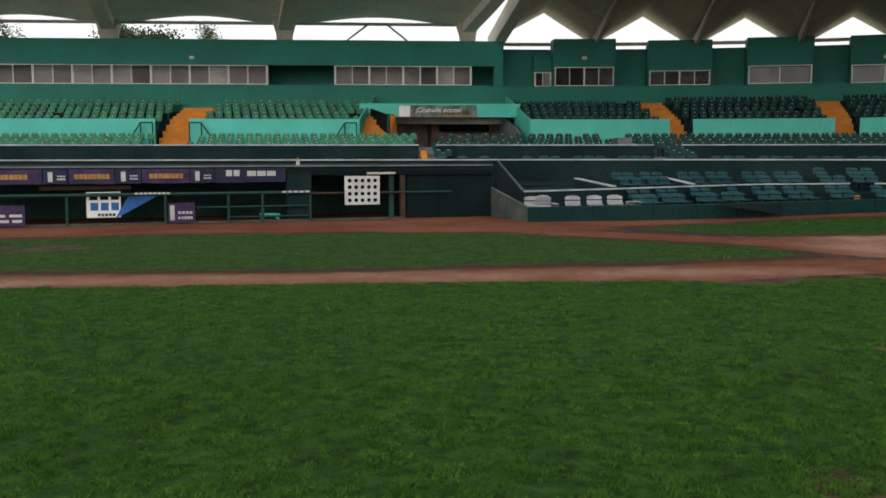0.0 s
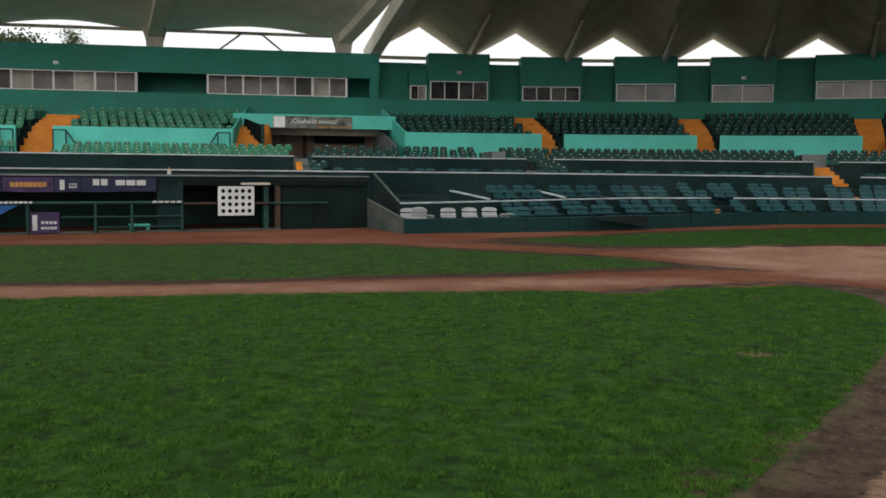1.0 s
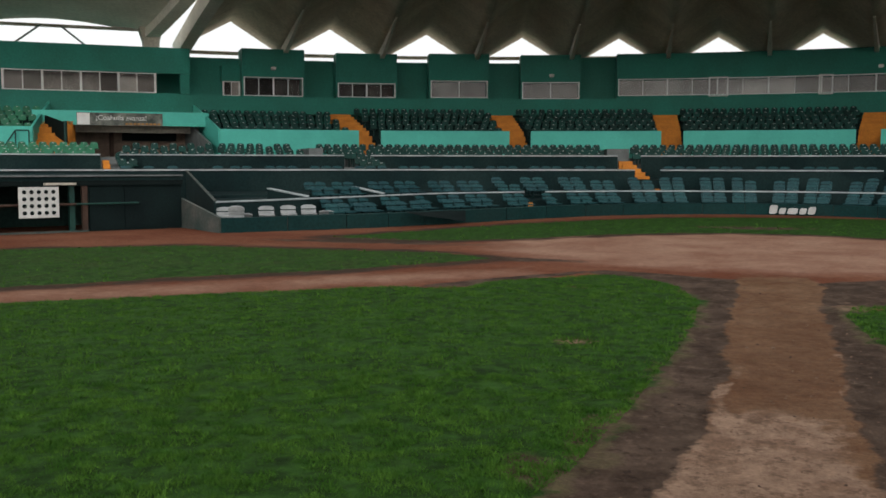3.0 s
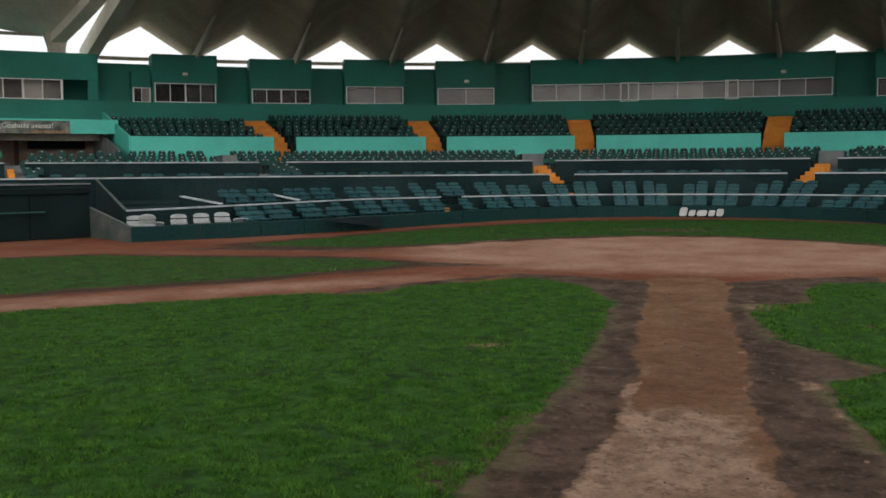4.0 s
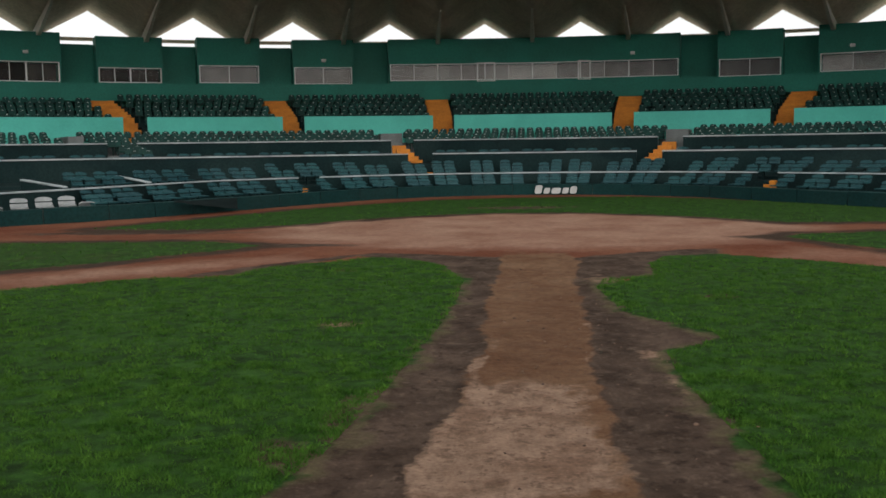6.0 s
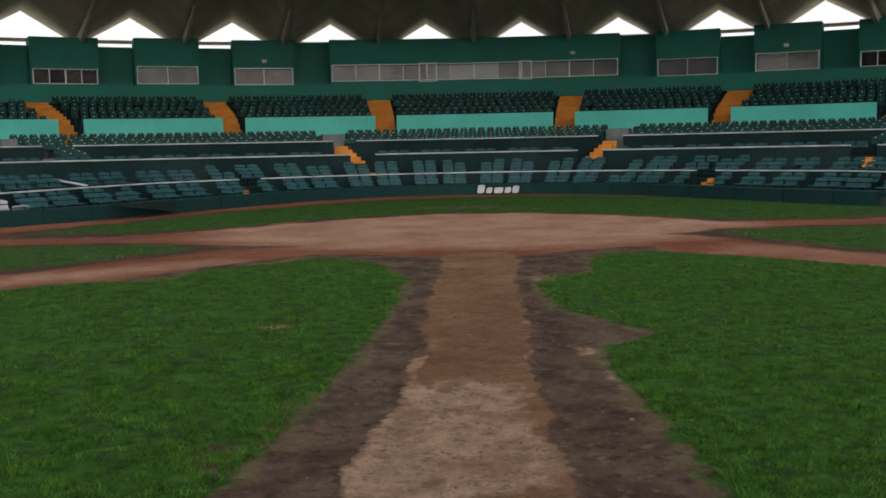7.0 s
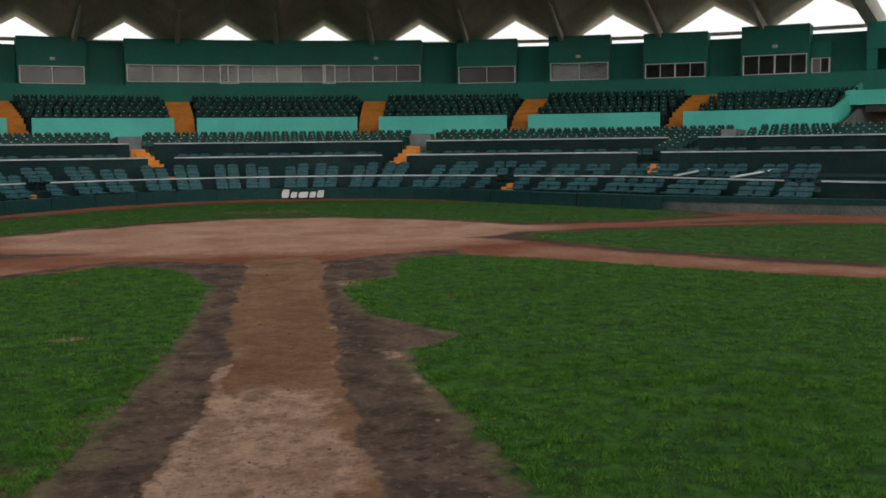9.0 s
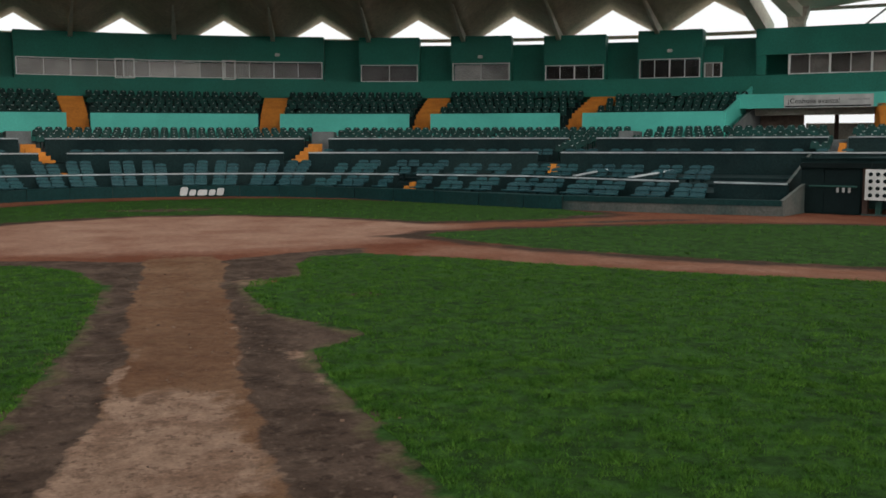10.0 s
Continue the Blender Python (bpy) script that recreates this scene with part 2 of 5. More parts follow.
FIELD = field_material()
GLASS = glass("window_glass", (0.8, 0.82, 0.8))
DUSTYGLASS = glass("dusty_window_glass", (0.86, 0.9, 0.9), 0.12, 1.27)

# ---- building helpers ----
CY, T, BAY = 10.0, 39.7, 39.7 / 6


def cur(r, a):
    """A point of the stand's plan at r from its centre: a is degrees up to T, and past T metres along the straight wing. a > 0 is the third-base side."""
    s = 1 if a >= 0 else -1
    a = abs(a)
    th = radians(min(a, T))
    m = max(0.0, a - T)
    x, y = r * math.sin(th) + m * math.cos(th), CY + r * math.cos(th) - m * math.sin(th)
    return Vector((-s * x, y, 0))


def fan(a, r, r0=36.0):
    """The aisles spread: a plan angle given at r0, carried to r."""
    if abs(a) >= T:  # in the wings the aisles lean towards the middle as they climb
        return a - math.copysign(0.12 * max(0.0, r - r0), a)
    return max(-39.2, min(39.2, a * (1 + 0.010 * (r - r0))))


def steps(a0, a1, d=1.6):
    """Even stations from a0 to a1 that also meet the joints at +-T."""
    cuts = sorted({a0, a1, *(c for c in (-T, T) if a0 < c < a1)})
    out = [cuts[0]]
    for p, q in zip(cuts, cuts[1:]):
        k = max(1, math.ceil((q - p) / d))
        out += [p + (q - p) * i / k for i in range(1, k + 1)]
    return out


def heading(r, a):
    p, q = cur(r, a - 0.05), cur(r, a + 0.05)
    d = q - p
    return math.atan2(d.y, d.x) + math.pi


def loft(bm, inner, outer, z0, z1):
    """A closed band between two plan lines, from z0 to z1 (numbers or one a station)."""
    n = len(inner)
    zs0 = z0 if isinstance(z0, (list, tuple)) else [z0] * n
    zs1 = z1 if isinstance(z1, (list, tuple)) else [z1] * n
    rows = []
    for p, q, a, b in zip(inner, outer, zs0, zs1):
        rows.append([bm.verts.new((p.x, p.y, a)), bm.verts.new((q.x, q.y, a)), bm.verts.new((q.x, q.y, b)), bm.verts.new((p.x, p.y, b))])
    for u, v in zip(rows, rows[1:]):
        for i in range(4):
            j = (i + 1) % 4
            bm.faces.new((u[i], u[j], v[j], v[i]))
    bm.faces.new(rows[0])
    bm.faces.new(rows[-1][::-1])


def band(bm, r0, r1, a0, a1, z0, z1, d=1.6):
    st = steps(a0, a1, d)
    loft(bm, [cur(r0, a) for a in st], [cur(r1, a) for a in st], z0, z1)


def cube(bm, size, at, rz=0.0, rx=0.0, ry=0.0, bevel=0.0):
    m = Matrix.Translation(at) @ Euler((rx, ry, rz)).to_matrix().to_4x4() @ Matrix.Diagonal((*size, 1))
    made = bmesh.ops.create_cube(bm, size=1, matrix=m)
    if bevel:
        edges = list({e for v in made["verts"] for e in v.link_edges})
        bmesh.ops.bevel(bm, geom=edges, offset=bevel, segments=2, affect='EDGES')


def tube(bm, p, q, r, k=8, r2=None):
    p, q = Vector(p), Vector(q)
    d = q - p
    m = Matrix.Translation((p + q) / 2) @ d.to_track_quat('Z', 'Y').to_matrix().to_4x4()
    bmesh.ops.create_cone(bm, cap_ends=True, segments=k, radius1=r, radius2=r if r2 is None else r2, depth=d.length, matrix=m)


def obj(name, bm, material, smooth=False):
    bmesh.ops.recalc_face_normals(bm, faces=bm.faces)
    me = bpy.data.meshes.new(name)
    bm.to_mesh(me)
    bm.free()
    me.materials.append(material)
    if smooth:
        for f in me.polygons:
            f.use_smooth = True
    return new(name, me)


def part(name, bm, material, parent, label="", smooth=False):
    o = obj(name, bm, material, smooth)
    o.parent = parent
    if label:
        tagged(o, label)
    return o


def thing(name, label, category, group="", kind="", at=(0, 0, 0)):
    o = new(name)
    o.empty_display_size = 0.2
    o.location = at
    return tagged(o, label, category, group, kind)


def curve_through(pts, n=10):
    """A smooth line through a few plan points."""
    out = []
    P = [Vector((*p, 0)) for p in pts]
    P = [2 * P[0] - P[1]] + P + [2 * P[-1] - P[-2]]
    for i in range(1, len(P) - 2):
        for j in range(n):
            t = j / n
            a, b, c, d = P[i - 1:i + 3]
            out.append(0.5 * (2 * b + (c - a) * t + (2 * a - 5 * b + 4 * c - d) * t * t + (3 * b - a - 3 * c + d) * t ** 3))
    return out + [P[-2]]


def letter_bars(bm, a0, a1, z0, z1, n, place, gap=0.25):
    """A row of plain bars in place of lettering; place(a, z) gives a point."""
    w = (a1 - a0) / n
    for i in range(n):
        p = [place(a0 + w * i, z0), place(a0 + w * (i + 1 - gap), z0), place(a0 + w * (i + 1 - gap), z1), place(a0 + w * i, z1)]
        bm.faces.new([bm.verts.new(v) for v in p])

# ---- ground ----
LEFT_EDGE = [(-1.18, 4.45), (-1.05, 5.01), (-1.0, 5.61), (-0.92, 6.45), (-0.86, 7.66), (-0.79, 8.61), (-0.75, 10.18), (-0.79, 11.91), (-1.17, 13.32), (-1.74, 14.20), (-2.29, 14.50), (-2.85, 13.90), (-3.68, 13.02), (-3.78, 12.38), (-4.22, 12.10), (-4.68, 12.15)]
RIGHT_EDGE = [(1.26, 4.43), (1.21, 5.19), (1.15, 5.68), (1.09, 6.41), (1.06, 7.06), (1.07, 7.65), (1.37, 8.02), (1.60, 8.29), (1.57, 8.54), (1.26, 8.93), (0.90, 9.64), (0.76, 11.18), (0.88, 11.99), (1.53, 12.30), (1.59, 13.48), (1.95, 14.52), (2.73, 14.74), (3.76, 13.86), (5.05, 12.5), (6.19, 11.4)]
PATH_L = [(-0.46, 4.43), (-0.48, 5.15), (-0.40, 5.80), (-0.38, 6.72), (-0.31, 8.10), (-0.35, 9.82), (-0.38, 11.90), (-0.37, 13.97)]
PATH_R = [(0.46, 4.43), (0.49, 5.30), (0.45, 5.99), (0.42, 7.07), (0.48, 8.87), (0.51, 11.41), (0.61, 13.96)]
DARK_TOP_L = [(-0.40, 14.33), (-1.13, 14.71), (-2.37, 15.12)]
DARK_TOP_R = [(0.62, 14.32), (1.32, 14.92), (2.05, 15.31)]
bm = bmesh.new()
bmesh.ops.create_grid(bm, x_segments=40, y_segments=40, size=400)
ground = tagged(obj("ground", bm, DIRT), "red-brown dirt of the ball field", "ground", kind="structure")

# unseen pale ring, added to bounce light up under the roof
bm = bmesh.new()
bounce_ring = [[bm.verts.new((r * math.sin(radians(a)), 10 + r * math.cos(radians(a)), 0.012)) for r in (47.0, 100.0)] for a in range(-80, 81, 5)]
for u, v in zip(bounce_ring, bounce_ring[1:]):
    bm.faces.new((u[0], v[0], v[1], u[1]))
tagged(obj("pavement", bm, CONCRETE), "unseen pale ground ring behind the grandstand, added to bounce light", "pavement", kind="structure")

infield_left = [(-1.9, -6), (-1.75, 1.0)] + LEFT_EDGE + [(-6.05, 11.1), (-7.37, 10.1), (-8.86, 8.8), (-10.37, 7.45), (-11.4, 6.6), (-17.0, 1.5), (-21.0, -6.0)]
infield_right = [(1.9, -6), (1.6, 1.0)] + RIGHT_EDGE + [(7.28, 10.55), (8.15, 9.85), (11.0, 7.4), (17.0, 2.2), (21.0, -6.0)]
foul_left = [(-4.5, 16.28), (-5.5, 17.0), (-7.0, 17.07), (-8.7, 16.95), (-10.8, 17.0), (-11.8, 16.34), (-13.5, 15.1), (-14.7, 13.97), (-16.0, 12.9), (-16.6, 12.0), (-17.1, 11.07), (-17.8, 10.4), (-22.0, 5.5), (-25.0, -2.0), (-22.0, -0.7), (-18.0, 3.0), (-13.0, 7.6), (-11.2, 9.03), (-10.0, 10.04), (-8.84, 11.12), (-7.75, 12.42), (-6.49, 13.55), (-5.3, 15.0)]
foul_right = [(4.35, 17.4), (4.7, 18.0), (6.25, 18.33), (8.05, 18.4), (9.95, 18.44), (11.7, 18.1), (13.8, 16.9), (17.5, 14.0), (22.0, 8.0), (24.0, -2.0), (18.0, 3.2), (13.4, 7.3), (9.13, 11.15), (7.58, 12.4), (6.44, 13.6), (5.6, 14.7), (4.92, 15.9)]
strip = [(-9.2, 19.9), (-8.2, 19.45), (-6.5, 19.7), (-4.96, 20.9), (-3.58, 22.6), (-2.2, 23.6), (-0.83, 24.15), (0.9, 24.1), (2.41, 23.4), (4.05, 22.0), (5.2, 20.6), (7.7, 20.6), (9.9, 21.5), (9.5, 23.5), (8.4, 25.3), (7.3, 27.2), (5.4, 29.4), (3.2, 31.2), (1.2, 31.5), (-1.08, 31.1), (-2.9, 30.3), (-4.5, 28.5), (-6.2, 26.2), (-8.0, 22.4)]
# the worn part of the field: one relief sheet whose zones blend into one another


def distance_in(px, py, pts):
    """Signed distance to a closed outline, positive inside."""
    q = np.array(pts, float)
    best = np.full(len(px), 1e9)
    hit = np.zeros(len(px), bool)
    for (x0, y0), (x1, y1) in zip(q, np.roll(q, -1, 0)):
        dx, dy = x1 - x0, y1 - y0
        t = np.clip(((px - x0) * dx + (py - y0) * dy) / (dx * dx + dy * dy + 1e-12), 0, 1)
        best = np.minimum(best, np.hypot(px - x0 - t * dx, py - y0 - t * dy))
        if y0 != y1:
            hit ^= ((y0 > py) != (y1 > py)) & (px < dx * (py - y0) / dy + x0)
    return np.where(hit, best, -best)


def stations(lo, hi, mid, fine_step, grow):
    out, x = [mid], mid
    while x < hi:
        x += fine_step + grow * max(0.0, abs(x - mid) - 2.0)
        out.append(x)
    x = mid
    while x > lo:
        x -= fine_step + grow * max(0.0, abs(x - mid) - 2.0)
        out.insert(0, x)
    return np.array(out)


gx, gy = stations(-27, 24, 0.0, 0.05, 0.012), stations(-9, 34.2, 5.5, 0.045, 0.007)
PX, PY = (m.ravel() for m in np.meshgrid(gx, gy))
warp = np.array([(noise.noise_vector(Vector((x * 1.7, y * 1.7, 1))) * 0.09 + noise.noise_vector(Vector((x * 6, y * 6, 4))) * 0.045 + noise.noise_vector(Vector((x * 15, y * 15, 7))) * 0.028)[:2] for x, y in zip(PX, PY)])
X, Y = PX + warp[:, 0], PY + warp[:, 1]


def soft(pts, w):
    return np.clip(0.5 + distance_in(X, Y, pts) / (2 * w), 0, 1)


def blob(spots, w=0.5):
    out = np.zeros(len(X))
    for cx, cy, rx, ry in spots:
        out = np.maximum(out, np.clip(1.0 - w * np.hypot((X - cx) / rx, (Y - cy) / ry), 0, 1))
    return out


key = [(-2.1, -12), (-1.9, 1)] + [(x - 0.2, y) for x, y in LEFT_EDGE[:8]] + [(-1.5, 13.6), (-2.6, 14.7), (-3.7, 12.6), (-4.4, 12.2), (-4.3, 12.75), (-3.3, 14.1)] + DARK_TOP_L[::-1] + DARK_TOP_R + [(2.9, 15.6), (2.7, 14.7)] + [(x + 0.2, y) for x, y in RIGHT_EDGE[14::-1]] + [(1.8, 1), (2.1, -12)]
lane = [(-0.6, -12)] + [(x - 0.04, y) for x, y in PATH_L] + [(-0.62, 16.5), (0.5, 16.5)] + [(x + 0.04, y) for x, y in PATH_R[::-1]] + [(0.5, -12)]
crust = [(-0.6, 2.5), (-0.58, 4.9), (-0.52, 5.9), (-0.47, 6.6), (-0.1, 6.75), (0.25, 6.5), (0.33, 5.9), (0.5, 5.3), (0.5, 4.7), (0.1, 4.45), (-0.3, 4.2)]
ring = [(5.3 * math.cos(i * 0.2618), 19.6 + (5.7 if math.sin(i * .2618) > 0 else 4.1) * math.sin(i * 0.2618)) for i in range(24)]
lawns = [soft(pts, 0.22) for pts in (infield_left, infield_right, foul_left, foul_right, strip)]
bare = blob([(-1.72, 8.85, 0.22, 0.2), (1.95, 10.6, 0.24, 0.2), (0.95, 12.0, 0.2, 0.3), (-2.4, 12.9, 0.2, 0.15), (-0.3, 26.2, 1.3, 0.6), (-1.1, 5.7, 0.12, 0.4), (-1.3, 5.0, 0.2, 0.2), (-16.0, 9.3, 0.8, 0.5), (-15.4, 10.0, 0.6, 0.6), (-8.4, 19.7, 1.0, 0.3), (9.2, 21.3, 0.8, 0.3)])
turf_w = np.maximum.reduce(lawns) * (1 - 0.9 * bare)
edge = np.maximum.reduce([soft([(x * 1.004, y - 0.2) for x, y in pts], 0.25) for pts in (infield_left[2:], infield_right[2:], foul_left, foul_right, strip)])
soil_w = np.maximum.reduce([soft(key, 0.14), 0.78 * edge, blob([(-4.0, 16.35, 1.0, 0.3), (4.3, 17.5, 0.9, 0.3), (-8.0, 19.0, 2.2, 0.35), (9.5, 19.6, 1.6, 0.3)], 0.5)])
zones = {"turf": turf_w, "worn": 0.3 * lawns[2] + 0.1 * lawns[3], "soil": soil_w, "clay": soft(lane, 0.09) * np.clip((16.2 - Y) / 2.5, 0, 1), "home": np.maximum.reduce([soft(ring, 0.9), 0.62 * soft([(-3.6, 15.2), (-12.6, 7.2), (-22.0, -1.0), (-21.0, -2.5), (-11.6, 6.3), (-3.2, 13.8)], 0.5), 0.45 * soft([(4.0, 16.0), (9.2, 11.2), (18.0, 3.2), (17.5, 2.0), (8.1, 9.8), (3.2, 14.2)], 0.5)]),
         "pale": np.maximum.reduce([soft(crust, 0.3) * np.clip(2.2 * soft(lane, 0.12), 0, 1), 0.75 * np.clip(1 - np.abs(distance_in(X, Y, lane) - 0.05) / 0.1, 0, 1) * np.clip((9.5 - Y) / 2, 0.35, 1) * (X < 0) * (Y < 11.5) * (Y > 4), 0.5 * np.clip(1 - np.abs(distance_in(X, Y, lane) - 0.02) / 0.08, 0, 1) * (X > 0) * (Y < 9), 0.7 * blob([(1.05, 6.6, 0.1, 0.4), (0.97, 7.6, 0.12, 0.2), (0.35, 6.4, 0.08, 0.2), (-1.72, 8.8, 0.2, 0.18), (-1.0, 10.3, 0.12, 0.12), (0.9, 11.9, 0.25, 0.4)], 0.5)]),
         "ruddy": 0.8 * soft(lane, 0.1) * blob([(0.12, 7.7, 0.55, 1.5), (0.3, 9.8, 0.3, 1.2), (0.1, 4.1, 0.7, 0.5)], 0.5),
         "rim": 0.85 * np.maximum.reduce([np.clip(1 - np.abs(distance_in(X, Y, pts) + 0.2) / 0.6, 0, 1) for pts in (foul_left, foul_right, strip)]),
         "fringe": 0.6 * np.clip(1 - np.abs(distance_in(X, Y, infield_left) + 0.03) / 0.22, 0, 1) * (Y < 13) + 0.6 * np.clip(1 - np.abs(distance_in(X, Y, infield_right) + 0.03) / 0.22, 0, 1) * (Y < 13)}
relief = np.array([noise.noise(Vector((x * 1.3, y * 1.3, 5))) + 0.5 * noise.noise(Vector((x * 5, y * 5, 8))) for x, y in zip(X, Y)])
rim = np.clip(1 - np.abs(distance_in(X, Y, lane)) / 0.12, 0, 1)
Z = 0.03 + 0.008 * relief * np.clip(1.2 - turf_w, 0, 1) + 0.02 * rim * np.clip(relief + 0.3, 0, 1) + 0.012 * turf_w
nx, ny = len(gx), len(gy)
quad = (np.arange(ny - 1)[:, None] * nx + np.arange(nx - 1)[None, :]).ravel()
me = bpy.data.meshes.new("infield_ground")
me.from_pydata(np.stack([PX, PY, Z], 1).tolist(), [], np.stack([quad, quad + 1, quad + nx + 1, quad + nx], 1).tolist())
for name, w in zones.items():
    me.attributes.new(name, 'FLOAT', 'POINT').data.foreach_set("value", w.astype(np.float32))
me.polygons.foreach_set("use_smooth", [True] * len(me.polygons))
me.materials.append(FIELD)
tagged(new("infield_ground", me), "worn infield of grass, dark soil and a trodden clay path to home plate", "ground", kind="structure")
turf_outlines = [infield_left, infield_right, foul_left, foul_right, strip]

# ---- backstop wall and lower boxes ----
WORN = mat("worn_concrete_wall", (0.09, 0.09, 0.08), (0.03, 0.05, 0.045), 0.9, 0.9, 14, 0.3, 0.3)
WALL = curve_through([(-12.1, 20.3), (-9.9, 22.8), (-8.5, 24.9), (-6.9, 27.9), (-5.0, 30.9), (-2.7, 32.7), (0.0, 33.3), (2.7, 32.7), (5.0, 30.9), (6.9, 27.9), (8.7, 24.9), (10.3, 22.8), (13.35, 19.95)], 6)
NW = len(WALL)


def tier(f, s):
    """From the backstop wall (f = 0) to the second coping (f = 1); s runs from -1 (first-base end) to 1."""
    q = (1 - s) / 2 * (NW - 1)
    line = 0.42 - 0.85 * max(0.0, abs(s) - (0.6 if s > 0 else 0.65))  # where the first parapet runs
    f = f * line / 0.42 if f < 0.42 else line + (f - 0.42) * (1 - line) / 0.58
    i = min(NW - 2, max(0, int(q)))
    w = WALL[i].lerp(WALL[i + 1], q - i)
    return w.lerp(cur(28.5, s * (T + (1.8 if s > 0 else 3.5))), f)


def tier_band(bm, f0, f1, s0, s1, z0, z1):
    n = max(1, int(abs(s1 - s0) * 36))
    ss = [s0 + (s1 - s0) * k / n for k in range(n + 1)]
    loft(bm, [tier(f0, s) for s in ss], [tier(f1, s) for s in ss], z0, z1)


def parapet_band(bm, near, far, s0, s1, z0, z1):
    """Like tier_band, along the first parapet, with near and far given in metres behind its line."""
    n = max(1, int(abs(s1 - s0) * 36))
    inner, outer = [], []
    for k in range(n + 1):
        g = s0 + (s1 - s0) * k / n
        p = tier(0.42, g)
        out = (tier(1.0, g) - p).normalized()
        inner.append(p + out * near)
        outer.append(p + out * far)
    loft(bm, inner, outer, z0, z1)


backstop = thing("backstop_wall", "low dark green padded backstop wall with a white mark", "wall", kind="structure")
for k in range(22):
    bm = bmesh.new()
    s0 = -0.76 + 1.76 * k / 22
    tier_band(bm, -0.012, 0.05, s0 + 0.0005, s0 + 1.76 / 22 - 0.0005, 0.02, 0.38 + 0.006 * math.sin(k * 2.3))
    part("wall_pad", bm, PAD, backstop)
bm = bmesh.new()
tier_band(bm, 0.0, 0.048, -1, 1, 0.0, 0.355)
part("wall_core", bm, WORN, backstop, "stained bare concrete wall")
bm = bmesh.new()
tier_band(bm, -0.004, 0.05, -1, -0.762, 0.26, 0.39)
part("wall_cap", bm, PAD, backstop)
boxes = thing("box_terrace", "dark painted stepped terrace of the front boxes", "terrace", kind="structure")
bm = bmesh.new()
tier_band(bm, 0.05, 0.27, -1, 1, 0.0, 0.10)
tier_band(bm, 0.27, 0.42, -1, 1, 0.0, 0.18)
tier_band(bm, 0.42, 0.62, -1, 1, 0.0, 0.44)
tier_band(bm, 0.62, 0.78, -1, 1, 0.0, 0.54)
tier_band(bm, 0.78, 1.0, -1, 1, 0.0, 0.64)
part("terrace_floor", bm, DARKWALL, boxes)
for s0, s1 in ((-1, -0.937), (-0.903, -0.452), (-0.418, 0.418), (0.458, 1)):
    bm = bmesh.new()
    parapet_band(bm, 0.0, 0.12, s0, s1, 0.10, 0.69)
    part("parapet", bm, DARKWALL, boxes)
    bm = bmesh.new()
    parapet_band(bm, -0.03, 0.15, s0, s1, 0.692, 0.73)
    part("coping", bm, COPING, boxes, "worn white coping")
for s0, s1, z in ((0.444, 0.457, 0.36), (-0.451, -0.441, 0.46), (-0.441, -0.431, 0.34)):
    bm = bmesh.new()
    tier_band(bm, 0.37, 0.46, s0, s1, 0.0, z)
    part("step", bm, ORANGE, boxes, "orange painted step")
# radial partition walls with pale tops
for g in (0.88, 0.735, -0.74, -0.84):
    p0, p1 = tier(0.45, g), tier(0.6, g + math.copysign(0.045, g))
    side = Vector((p1.y - p0.y, p0.x - p1.x, 0)).normalized() * 0.06
    bm = bmesh.new()
    loft(bm, [p0 - side, p1 - side], [p0 + side, p1 + side], 0.36, [0.74, 0.9])
    part("partition", bm, DARKWALL, boxes)
    bm = bmesh.new()
    loft(bm, [p0 - side * 1.2, p1 - side * 1.2], [p0 + side * 1.2, p1 + side * 1.2], [0.742, 0.902], [0.775, 0.935])
    part("partition_coping", bm, COPING, boxes)
# end walls of the boxes
for g in (1, -1):
    for f0, p1, z0, z1 in ((0.0, Vector((-14.06, 21.75, 0)) if g > 0 else Vector((14.7, 21.0, 0)), 0.37, 0.76), (0.43, tier(1.0, g), 0.72, 1.38)):
        p0 = tier(f0, g)
        side = Vector((p1.y - p0.y, p0.x - p1.x, 0)).normalized() * 0.035
        bm = bmesh.new()
        loft(bm, [p0 - side, p1 - side], [p0 + side, p1 + side], 0.0, [z0, z1])
        part("end_wall", bm, DARKWALL if f0 else WORN, boxes)
        bm = bmesh.new()
        loft(bm, [p0 - side * 1.15, p1 - side * 1.15], [p0 + side * 1.15, p1 + side * 1.15], [z0 + 0.002, z1 + 0.002], [z0 + 0.02, z1 + 0.02])
        part("end_coping", bm, WORN, boxes, "worn grey coping")
WE = T + 30
GAPS2 = [(-29.1, -27.35), (-9.8, -7.9), (7.7, 9.6)]
GAPS3 = [(-T - 4.5, -T - 3.8), (-30.85, -28.8), (-11.0, -9.2), (8.9, 10.6), (28.9, 30.9), (T + 3.8, T + 4.5)]


def between(gaps):
    cuts = [-WE] + [x for g in gaps for x in g] + [WE]
    return list(zip(cuts[::2], cuts[1::2]))


bm = bmesh.new()
band(bm, 28.65, 32.0, -WE, WE, 0.0, 1.04)
part("terrace_floor", bm, DARKWALL, boxes)
for r, gaps, zb, zt in ((28.5, GAPS2, 0.36, 1.38), (32.0, GAPS3, 0.92, 1.94)):
    for a0, a1 in between(gaps):
        bm = bmesh.new()
        band(bm, r, r + 0.15, a0, a1, zb, zt)
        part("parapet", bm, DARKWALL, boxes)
        bm = bmesh.new()
        band(bm, r - 0.05, r + 0.2, a0, a1, zt + 0.002, zt + 0.05)
        part("coping", bm, COPING, boxes, "worn white coping")

bm = bmesh.new()
band(bm, 28.6, 29.6, -29.0, -28.1, 0.64, 0.98)
part("step", bm, ORANGE, boxes, "orange painted step")

